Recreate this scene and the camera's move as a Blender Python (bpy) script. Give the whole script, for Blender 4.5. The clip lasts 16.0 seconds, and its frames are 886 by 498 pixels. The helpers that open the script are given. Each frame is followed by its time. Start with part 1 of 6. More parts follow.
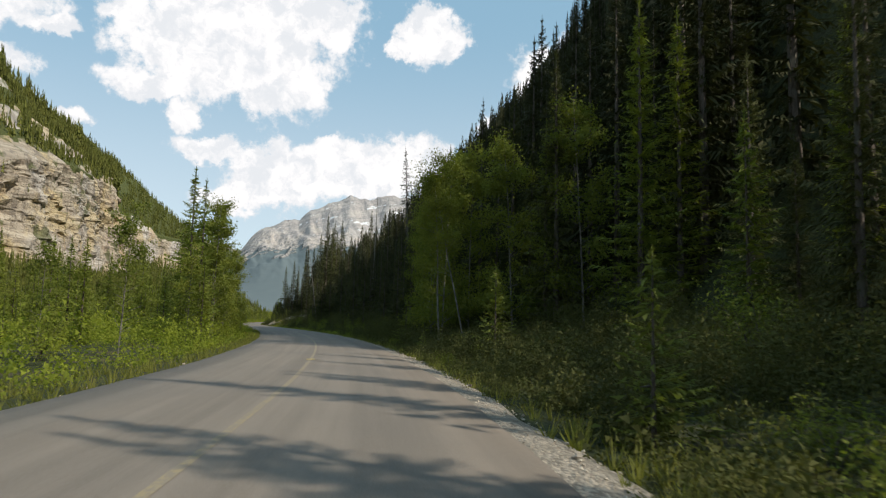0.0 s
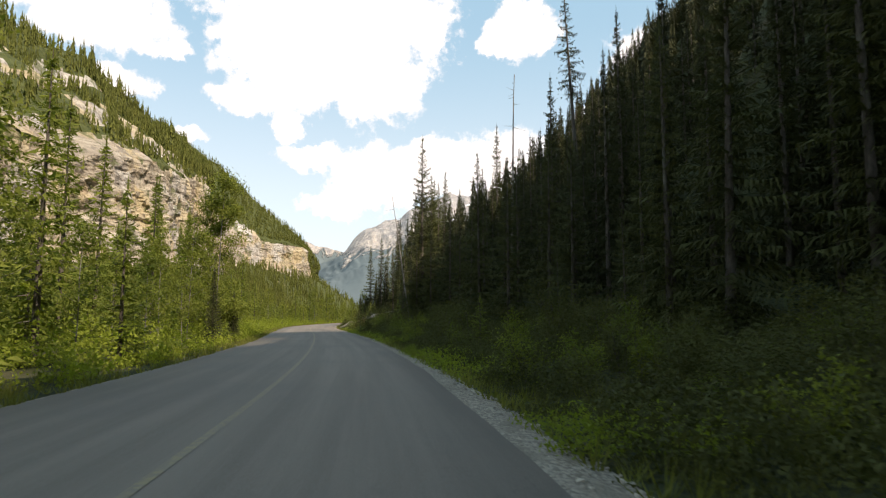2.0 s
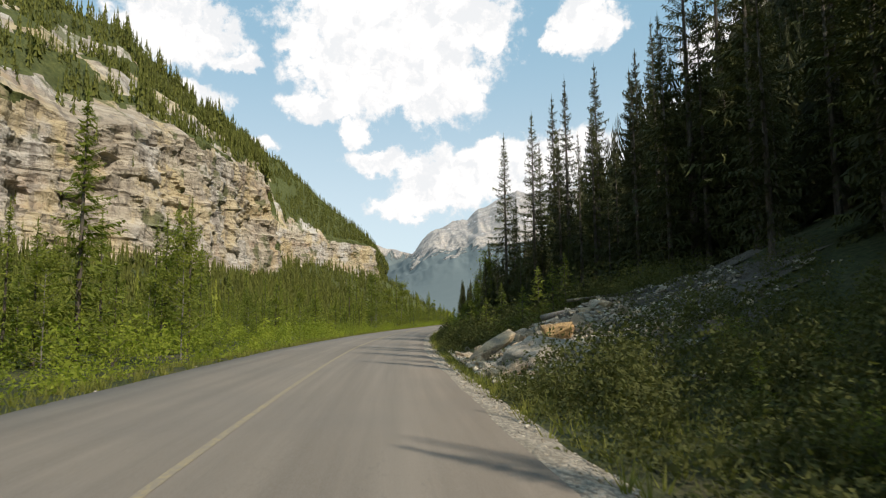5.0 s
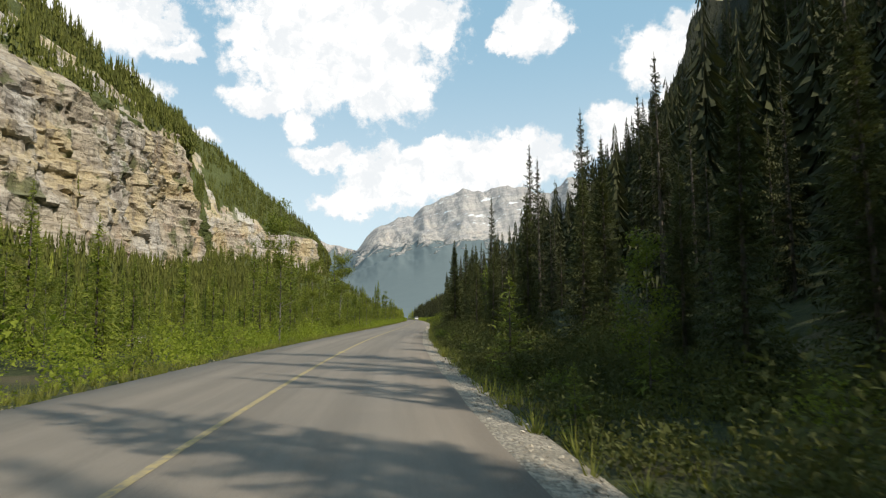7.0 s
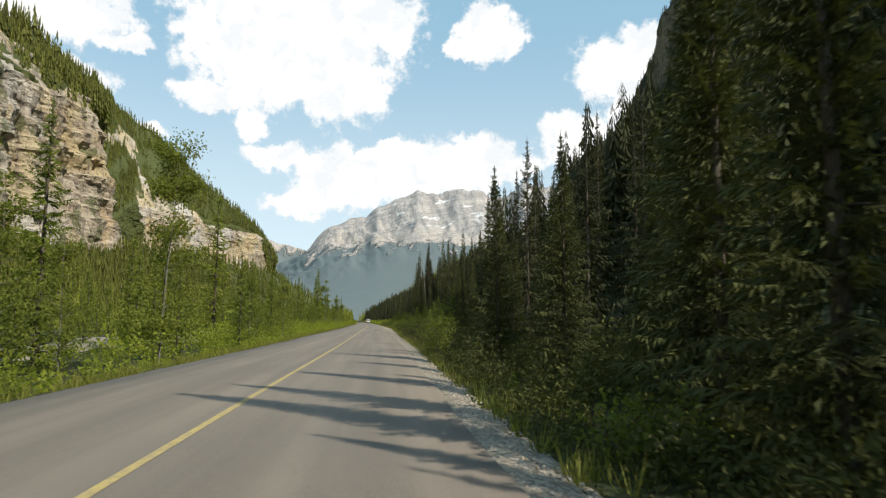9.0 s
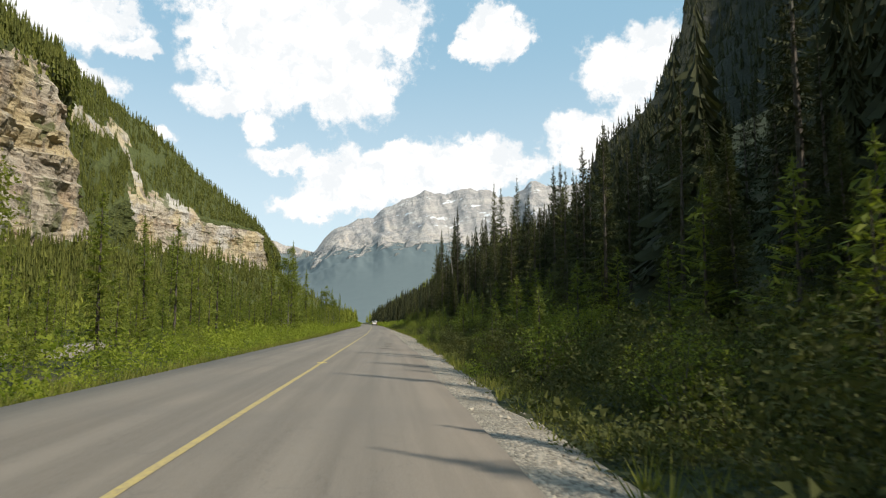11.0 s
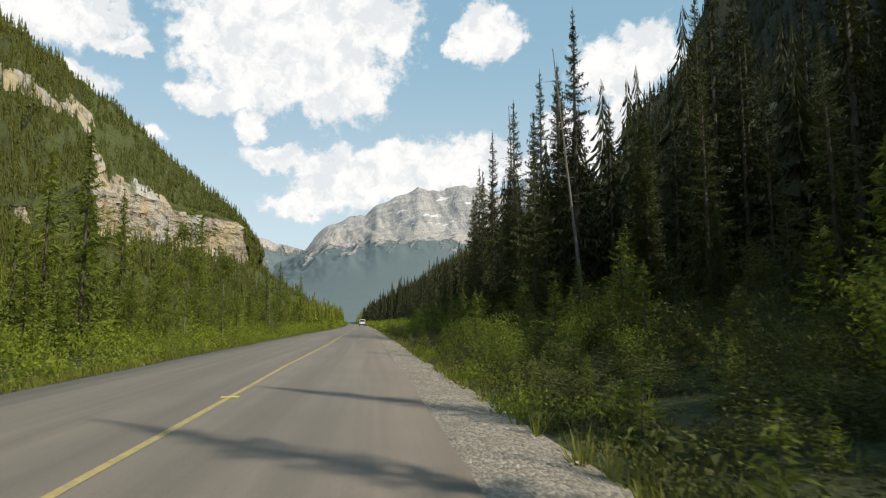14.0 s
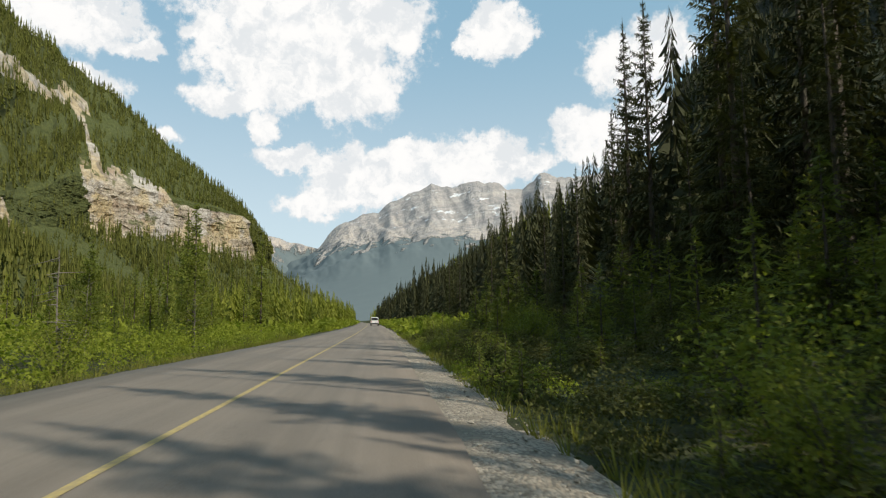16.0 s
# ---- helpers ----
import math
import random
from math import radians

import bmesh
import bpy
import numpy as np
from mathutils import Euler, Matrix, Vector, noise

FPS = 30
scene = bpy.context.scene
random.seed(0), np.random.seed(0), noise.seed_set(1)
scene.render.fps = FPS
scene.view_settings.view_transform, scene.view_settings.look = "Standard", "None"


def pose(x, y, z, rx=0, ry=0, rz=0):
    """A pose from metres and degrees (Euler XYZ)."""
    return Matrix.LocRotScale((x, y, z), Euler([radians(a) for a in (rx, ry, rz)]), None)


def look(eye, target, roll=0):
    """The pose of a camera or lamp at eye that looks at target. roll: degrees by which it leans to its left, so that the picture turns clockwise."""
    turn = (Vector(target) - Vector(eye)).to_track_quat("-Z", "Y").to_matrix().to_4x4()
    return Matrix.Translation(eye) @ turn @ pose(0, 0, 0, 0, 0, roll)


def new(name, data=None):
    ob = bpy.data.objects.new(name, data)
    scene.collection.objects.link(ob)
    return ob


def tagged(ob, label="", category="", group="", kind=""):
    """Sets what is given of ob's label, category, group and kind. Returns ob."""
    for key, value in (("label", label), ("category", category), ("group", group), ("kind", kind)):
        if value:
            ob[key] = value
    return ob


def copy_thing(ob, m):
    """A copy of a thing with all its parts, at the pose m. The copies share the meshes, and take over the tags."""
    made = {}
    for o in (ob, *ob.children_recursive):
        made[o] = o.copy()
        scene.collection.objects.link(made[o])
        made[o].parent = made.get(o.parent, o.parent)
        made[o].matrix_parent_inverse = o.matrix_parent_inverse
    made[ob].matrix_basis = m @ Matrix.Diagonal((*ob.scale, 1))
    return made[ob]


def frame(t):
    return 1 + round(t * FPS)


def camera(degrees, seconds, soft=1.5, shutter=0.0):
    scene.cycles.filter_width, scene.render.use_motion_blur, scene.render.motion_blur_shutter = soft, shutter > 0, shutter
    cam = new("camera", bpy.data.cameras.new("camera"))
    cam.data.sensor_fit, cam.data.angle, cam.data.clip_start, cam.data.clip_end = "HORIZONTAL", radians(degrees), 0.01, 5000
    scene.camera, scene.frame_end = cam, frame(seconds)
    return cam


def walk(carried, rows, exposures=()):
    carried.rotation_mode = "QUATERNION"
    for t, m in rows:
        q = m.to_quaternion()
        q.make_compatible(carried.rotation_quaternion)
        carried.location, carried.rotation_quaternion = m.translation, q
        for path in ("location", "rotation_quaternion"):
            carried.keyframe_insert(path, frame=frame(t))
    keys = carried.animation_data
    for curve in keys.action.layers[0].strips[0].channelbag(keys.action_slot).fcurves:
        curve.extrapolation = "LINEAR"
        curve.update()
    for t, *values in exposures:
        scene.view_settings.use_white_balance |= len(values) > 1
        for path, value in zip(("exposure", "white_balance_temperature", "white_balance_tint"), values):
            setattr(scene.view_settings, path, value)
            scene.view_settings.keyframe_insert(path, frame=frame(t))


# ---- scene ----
cam = camera(68.0, 16.0, soft=1.2, shutter=0.06)

# seconds, place, Euler angles
PATH = (
    (0.0, 0.00, 0.00, 1.27, 96.51, -1.47, -0.17),
    (0.5, -1.40, 12.89, 1.27, 96.48, -1.34, 1.45),
    (1.0, -3.23, 25.71, 1.27, 96.35, -0.88, 3.84),
    (1.5, -5.59, 38.44, 1.27, 96.33, -0.38, 6.25),
    (2.0, -8.48, 51.06, 1.27, 96.07, -0.04, 8.71),
    (2.5, -11.89, 63.54, 1.27, 95.98, 0.53, 11.16),
    (3.0, -15.77, 75.88, 1.27, 96.16, 0.51, 13.09),
    (3.5, -19.99, 88.10, 1.27, 96.24, 0.38, 14.40),
    (4.0, -24.43, 100.24, 1.27, 96.26, 0.32, 15.10),
    (4.5, -28.96, 112.34, 1.27, 96.24, 0.41, 15.19),
    (5.0, -33.43, 124.46, 1.27, 96.22, 0.65, 14.69),
    (5.5, -37.74, 136.64, 1.27, 96.23, 0.93, 13.64),
    (6.0, -41.78, 148.91, 1.27, 96.17, 1.01, 12.33),
    (6.5, -45.56, 161.26, 1.27, 96.05, 0.52, 11.11),
    (7.0, -49.08, 173.69, 1.27, 96.00, 0.41, 9.82),
    (7.5, -52.33, 186.19, 1.27, 96.07, -0.03, 8.64),
    (8.0, -55.33, 198.75, 1.27, 96.06, -0.42, 7.37),
    (8.5, -58.06, 211.37, 1.27, 96.16, -0.67, 6.19),
    (9.0, -60.60, 224.04, 1.27, 96.30, -0.50, 5.54),
    (9.5, -63.04, 236.73, 1.27, 96.39, -0.29, 5.41),
    (10.0, -65.49, 249.42, 1.27, 96.43, -0.13, 5.65),
    (10.5, -68.01, 262.10, 1.27, 96.44, -0.06, 6.03),
    (11.0, -70.59, 274.77, 1.27, 96.40, -0.06, 6.24),
    (11.5, -73.16, 287.45, 1.27, 96.32, -0.13, 5.93),
    (12.0, -75.67, 300.14, 1.27, 96.26, -0.14, 5.65),
    (12.5, -78.15, 312.85, 1.27, 96.34, 0.08, 5.60),
    (13.0, -80.61, 325.56, 1.27, 96.33, 0.07, 5.56),
    (13.5, -83.06, 338.28, 1.27, 96.34, -0.03, 5.48),
    (14.0, -85.51, 351.01, 1.27, 96.34, 0.00, 5.59),
    (14.5, -88.07, 363.73, 1.27, 96.30, 0.02, 6.39),
    (15.0, -90.77, 376.42, 1.27, 96.19, 0.08, 6.94),
    (15.5, -93.54, 389.10, 1.27, 96.23, 0.17, 6.94),
    (16.0, -96.29, 401.79, 1.27, 96.15, 0.58, 6.84),
)
walk(cam, [(t, pose(x, y, z, rx, ry, rz)) for t, x, y, z, rx, ry, rz in PATH], exposures=[(0.0, 0.0, 6450, 12), (0.6, 0.05, 6450, 13), (1.0, 0.2, 6700, 15), (1.6, 0.42, 7050, 18), (3.2, 0.46, 7050, 18), (5.2, 0.08, 6550, 11), (6.0, 0.08, 6500, 10), (9.0, 0.18, 6500, 10), (11.5, 0.12, 6500, 10), (13.0, 0.0, 6500, 10), (16.0, -0.05, 6500, 10)])

# ---- light ----
SUN_AZ, SUN_EL = 120.0, 39.5          # clockwise from +y, above the horizon
sun = new("sun", bpy.data.lights.new("sun", "SUN"))
sun.data.energy, sun.data.angle, sun.data.color = 5.0, radians(0.53), (1.0, 0.90, 0.74)
to_sun = Vector((math.sin(radians(SUN_AZ)) * math.cos(radians(SUN_EL)), math.cos(radians(SUN_AZ)) * math.cos(radians(SUN_EL)), math.sin(radians(SUN_EL))))
sun.matrix_world = look(to_sun * 900, (0, 0, 0))


class Nodes:
    """Short hand for a node tree."""

    def __init__(self, tree):
        self.tree = tree
        tree.nodes.clear()

    def add(self, kind, settings=None, **inputs):
        n = self.tree.nodes.new(kind)
        for k, val in (settings or {}).items():
            if k == "operation":
                n.operation = val
            elif k == "clamped":
                n.use_clamp = val
            elif k == "data_type":
                n.data_type = val
            elif k == "interpolation_type":
                n.interpolation_type = val
            elif k == "feature":
                n.feature = val
        for k, val in inputs.items():
            key = int(k[1:]) if k[0] == "i" and k[1:].isdigit() else k.replace("_", " ")
            self.put(n.inputs[key], val)
        return n

    def put(self, socket, val):
        if isinstance(val, bpy.types.NodeSocket):
            self.tree.links.new(val, socket)
        else:
            socket.default_value = val

    def math(self, op, a, b=0.0, clamp=False):
        return self.add("ShaderNodeMath", {"operation": op, "clamped": clamp}, i0=a, i1=b).outputs[0]

    def vec(self, op, a, b=(0, 0, 0)):
        n = self.add("ShaderNodeVectorMath", {"operation": op}, i0=a, i1=b)
        return n.outputs["Value"] if op in ("DOT_PRODUCT", "LENGTH", "DISTANCE") else n.outputs[0]

    def mix(self, fac, a, b):
        n = self.add("ShaderNodeMix", {"data_type": "RGBA"})
        self.put(n.inputs[0], fac), self.put(n.inputs[6], a), self.put(n.inputs[7], b)
        return n.outputs[2]

    def ramp(self, fac, lo, hi, smooth=True):
        n = self.add("ShaderNodeMapRange", {"interpolation_type": "SMOOTHSTEP" if smooth else "LINEAR"}, Value=fac)
        n.inputs["From Min"].default_value, n.inputs["From Max"].default_value = lo, hi
        return n.outputs[0]

    def noise(self, vector, scale, detail=4.0, rough=0.55, distort=0.0):
        n = self.add("ShaderNodeTexNoise", None, Vector=vector, Scale=scale, Detail=detail, Roughness=rough, Distortion=distort)
        return n.outputs[0]


def rgb(r, g, b):
    return (r, g, b, 1.0)


# ---- sky with fair-weather clouds ----
# each cloud: bearing, height, half width, half height of its lobes, in degrees
CLOUD_BIG = ((-18, 25.5, 9.5, 4.4), (-20.8, 21.4, 7.6, 3.6), (-15.2, 20.4, 4.8, 3.6), (-25.2, 18.2, 3.6, 1.2), (-10.5, 24.1, 2.2, 1.3), (-22.3, 16.3, 1.4, 1.5), (-27.0, 23.2, 2.4, 1.4), (-24, 29.5, 3, 2.2))
CLOUD_SMALL = ((-1.9, 24.6, 2.7, 2.5), (-3.9, 23.2, 1.5, 1.0), (0.3, 23.8, 1.4, 1.2))
CLOUD_WEST = ((-37.5, 23.2, 5.5, 3.0), (-32.6, 21.2, 1.9, 1.0), (-36.5, 18.4, 3.0, 1.3), (-30.5, 15.0, 1.6, 0.8))
CLOUD_LOW = ((-20.3, 13.7, 2.8, 1.1), (-13.6, 13.0, 5.2, 2.0), (-9.6, 13.9, 3.8, 1.8), (-3.2, 14.0, 4.6, 2.1), (1.2, 13.3, 2.6, 1.4), (-18.4, 9.8, 2.4, 1.2), (-15, 10.9, 4.4, 1.8), (-10.8, 15.3, 1.1, 0.7), (-7.5, 12.2, 7.0, 1.8))
CLOUD_EAST = ((9.7, 21.0, 3.8, 3.0), (12.0, 22.0, 3.0, 2.6), (5.6, 15.9, 2.8, 1.9), (7.0, 14.2, 3.4, 1.5), (11, 16.5, 3.5, 2.5))
world = bpy.data.worlds.new("sky")
scene.world = world
world.use_nodes = True
W = Nodes(world.node_tree)
sky = W.add("ShaderNodeTexSky")
sky.sky_type, sky.sun_disc = "NISHITA", False
sky.sun_elevation, sky.sun_rotation = radians(SUN_EL), radians(SUN_AZ)
sky.air_density, sky.dust_density, sky.ozone_density, sky.altitude = 1.0, 1.6, 1.2, 1400.0
ray = W.vec("NORMALIZE", W.add("ShaderNodeTexCoord").outputs["Generated"])
wobble = W.add("ShaderNodeTexNoise", None, Vector=ray, Scale=26.0, Detail=5.0, Roughness=0.6).outputs["Color"]
bent = W.vec("ADD", ray, W.vec("MULTIPLY", W.vec("SUBTRACT", wobble, (0.5, 0.5, 0.5)), (0.055, 0.055, 0.055)))
field = None
for cloud in (CLOUD_BIG, CLOUD_SMALL, CLOUD_WEST, CLOUD_LOW, CLOUD_EAST):
    for az, el, half_w, half_h in cloud:
        a, e = radians(az), radians(el)
        mid = Vector((math.sin(a) * math.cos(e), math.cos(a) * math.cos(e), math.sin(e)))
        right = Vector((math.cos(a), -math.sin(a), 0))
        up = right.cross(mid)
        off = W.vec("SUBTRACT", bent, tuple(mid))
        p = W.math("DIVIDE", W.vec("DOT_PRODUCT", off, tuple(right)), radians(half_w))
        q = W.math("DIVIDE", W.vec("DOT_PRODUCT", off, tuple(up)), radians(half_h))
        ahead = W.math("MULTIPLY", W.vec("DOT_PRODUCT", off, tuple(mid)), 5.0)
        d = W.vec("LENGTH", W.add("ShaderNodeCombineXYZ", None, X=p, Y=q, Z=ahead).outputs[0])
        lobe = W.math("SUBTRACT", 1.0, d)
        field = lobe if field is None else W.math("SMOOTH_MAX", field, lobe)
        if field.node.operation == "SMOOTH_MAX":
            field.node.inputs[2].default_value = 0.25
fray = W.noise(ray, 34.0, 8.0, 0.66)
dense = W.math("ADD", field, W.math("MULTIPLY", W.math("SUBTRACT", fray, 0.5), 1.5))
cover = W.ramp(dense, -0.16, 0.22)
# the rest of the sky, out of sight, carries the same broken cloud
flat = W.vec("MULTIPLY", ray, (1.0, 1.0, 2.2))
spread = W.noise(flat, 2.6, 7.0, 0.6)
behind = W.ramp(W.vec("DOT_PRODUCT", ray, (-0.17, 0.985, 0.0)), 0.55, 0.2)
cover = W.math("MAXIMUM", cover, W.math("MULTIPLY", W.ramp(spread, 0.53, 0.64), behind))
billow = W.noise(W.vec("ADD", bent, (0.0, 0.0, 0.012)), 21.0, 7.0, 0.62)
shade = W.math("MULTIPLY", W.ramp(billow, 0.38, 0.56), W.ramp(dense, -0.1, 0.4))
cloud_tone = W.mix(shade, rgb(8.2, 8.5, 8.7), rgb(10.4, 10.3, 10.1))
low = W.ramp(W.vec("DOT_PRODUCT", ray, (0, 0, 1)), 0.46, 0.08)
hazy = W.mix(low, rgb(3.5, 6.0, 7.6), rgb(7.4, 8.9, 9.3))
base_sky = W.mix(0.72, sky.outputs[0], hazy)
colour = W.mix(cover, base_sky, cloud_tone)
back = W.add("ShaderNodeBackground", None, Color=colour, Strength=0.1)
W.tree.links.new(back.outputs[0], W.add("ShaderNodeOutputWorld").inputs[0])


# ---- materials ----
def material(name):
    m = bpy.data.materials.new(name)
    m.use_nodes = True
    return m, Nodes(m.node_tree)


def finish(n, colour, rough, height=None, depth=0.02, metallic=0.0, specular=0.5, extra=None):
    b = n.add("ShaderNodeBsdfPrincipled", None, Base_Color=colour, Roughness=rough, Metallic=metallic)
    b.inputs["Specular IOR Level"].default_value = specular
    if height is not None:
        bump = n.add("ShaderNodeBump", None, Height=height, Distance=depth)
        n.tree.links.new(bump.outputs[0], b.inputs["Normal"])
    out = n.add("ShaderNodeOutputMaterial")
    shader = b.outputs[0]
    if extra is not None:
        shader = n.add("ShaderNodeMixShader", None, i0=extra[0], i1=shader, i2=extra[1]).outputs[0]
    n.tree.links.new(shader, out.inputs[0])


def place_of(n):
    return n.add("ShaderNodeNewGeometry").outputs["Position"]


def asphalt_material():
    m, n = material("worn_asphalt")
    uv = n.add("ShaderNodeUVMap").outputs[0]
    pos = place_of(n)
    streak = n.noise(n.vec("MULTIPLY", uv, (1.6, 0.035, 1.0)), 1.0, 4.0, 0.6)
    patch = n.noise(pos, 0.22, 4.0)
    grit = n.noise(pos, 55.0, 3.0, 0.7)
    speck = n.noise(pos, 160.0, 2.0, 0.7)
    c = n.mix(n.ramp(streak, 0.3, 0.7), rgb(0.134, 0.113, 0.089), rgb(0.200, 0.170, 0.136))
    c = n.mix(n.math("MULTIPLY", n.ramp(patch, 0.42, 0.7), 0.5), c, rgb(0.122, 0.108, 0.092))
    c = n.mix(n.math("MULTIPLY", n.ramp(grit, 0.35, 0.75), 0.35), c, rgb(0.27, 0.25, 0.225))
    crack = n.add("ShaderNodeTexVoronoi", {"feature": "DISTANCE_TO_EDGE"}, Vector=n.vec("ADD", n.vec("MULTIPLY", uv, (0.28, 0.16, 1)), n.vec("MULTIPLY", n.add("ShaderNodeTexNoise", None, Vector=pos, Scale=1.3, Detail=4.0).outputs["Color"], (0.35, 0.35, 0)))).outputs[0]
    cr = n.math("MULTIPLY", n.ramp(crack, 0.012, 0.0), n.ramp(n.noise(pos, 0.09, 2.0), 0.5, 0.6))
    c = n.mix(n.math("MULTIPLY", cr, 0.22), c, rgb(0.06, 0.055, 0.05))
    finish(n, c, 0.82, n.math("ADD", n.math("MULTIPLY", grit, 0.6), n.math("MULTIPLY", speck, 0.4)), 0.006, specular=0.35)
    return m


def paint_material():
    m, n = material("worn_yellow_paint")
    pos = place_of(n)
    run = n.add("ShaderNodeSeparateXYZ", None, Vector=n.add("ShaderNodeUVMap").outputs[0]).outputs[1]
    old = n.ramp(run, 250.0, 130.0)
    wear = n.ramp(n.noise(pos, 14.0, 5.0, 0.7), 0.40, 0.62)
    amount = n.math("ADD", n.math("MULTIPLY", wear, 0.6), n.math("MULTIPLY", old, 0.70), True)
    c = n.mix(amount, rgb(0.43, 0.335, 0.125), rgb(0.21, 0.182, 0.14))
    finish(n, c, 0.8, n.noise(pos, 60.0, 2.0), 0.003, specular=0.3)
    return m


def gravel_material(name="limestone_gravel", tone=1.0):
    m, n = material(name)
    pos = place_of(n)
    v = n.add("ShaderNodeTexVoronoi", None, Vector=pos, Scale=24.0)
    c = n.mix(n.ramp(v.outputs["Color"], 0.2, 0.8), rgb(0.15 * tone, 0.13 * tone, 0.100 * tone), rgb(0.35 * tone, 0.308 * tone, 0.245 * tone))
    c = n.mix(n.ramp(n.noise(pos, 1.2, 4.0), 0.45, 0.7), c, rgb(0.19 * tone, 0.165 * tone, 0.125 * tone))
    finish(n, c, 0.9, n.math("SUBTRACT", 1.0, v.outputs["Distance"]), 0.03)
    return m


def stone_material(name="gravel_stone", dark=rgb(0.17, 0.150, 0.120), light=rgb(0.46, 0.408, 0.325)):
    m, n = material(name)
    r = n.add("ShaderNodeNewGeometry").outputs["Random Per Island"]
    c = n.mix(r, dark, light)
    finish(n, c, 0.88)
    return m


def ground_material():
    m, n = material("grassy_soil")
    pos = place_of(n)
    a = n.noise(pos, 0.35, 5.0)
    b = n.noise(pos, 5.0, 5.0, 0.65)
    c = n.mix(n.ramp(b, 0.3, 0.7), rgb(0.020, 0.026, 0.011), rgb(0.054, 0.064, 0.023))
    c = n.mix(n.math("MULTIPLY", n.ramp(a, 0.5, 0.72), 0.7), c, rgb(0.105, 0.085, 0.05))
    finish(n, c, 0.95, b, 0.12, specular=0.2)
    return m


def leaf_material(name, dark, light, glow, spread=0.5, amount=0.3, island=False):
    """Leaves or needles: two greens that vary from plant to plant and from place to place, with light coming through."""
    m, n = material(name)
    pos = place_of(n)
    ran = n.add("ShaderNodeNewGeometry").outputs["Random Per Island"] if island else n.add("ShaderNodeObjectInfo").outputs["Random"]
    f = n.math("ADD", n.math("MULTIPLY", ran, spread), n.math("MULTIPLY", n.ramp(n.noise(pos, 1.7, 3.0), 0.25, 0.75), 1.0 - spread))
    if island:
        # one plant differs from the next
        tree = n.ramp(n.noise(n.vec("MULTIPLY", pos, (1.0, 1.0, 0.12)), 0.42, 3.0, 0.6), 0.33, 0.67)
        f = n.math("ADD", n.math("MULTIPLY", f, 0.5), n.math("MULTIPLY", tree, 0.5))
    c = n.mix(f, dark, light)
    through_leaf = n.add("ShaderNodeBsdfTranslucent", None, Color=n.mix(f, tuple(x * y for x, y in zip(dark, glow)), tuple(x * y for x, y in zip(light, glow))))
    finish(n, c, 0.75, extra=(amount, through_leaf.outputs[0]), specular=0.12)
    return m


def bark_material(name, dark, light, scale=6.0):
    m, n = material(name)
    pos = n.vec("MULTIPLY", place_of(n), (1.0, 1.0, 0.25))
    b = n.noise(pos, scale * 3, 5.0, 0.7)
    c = n.mix(n.ramp(b, 0.3, 0.7), dark, light)
    c = n.mix(n.math("MULTIPLY", n.ramp(n.noise(place_of(n), 1.2, 3.0), 0.5, 0.7), 0.4), c, rgb(0.11, 0.12, 0.085))
    finish(n, c, 0.9, b, 0.03)
    return m


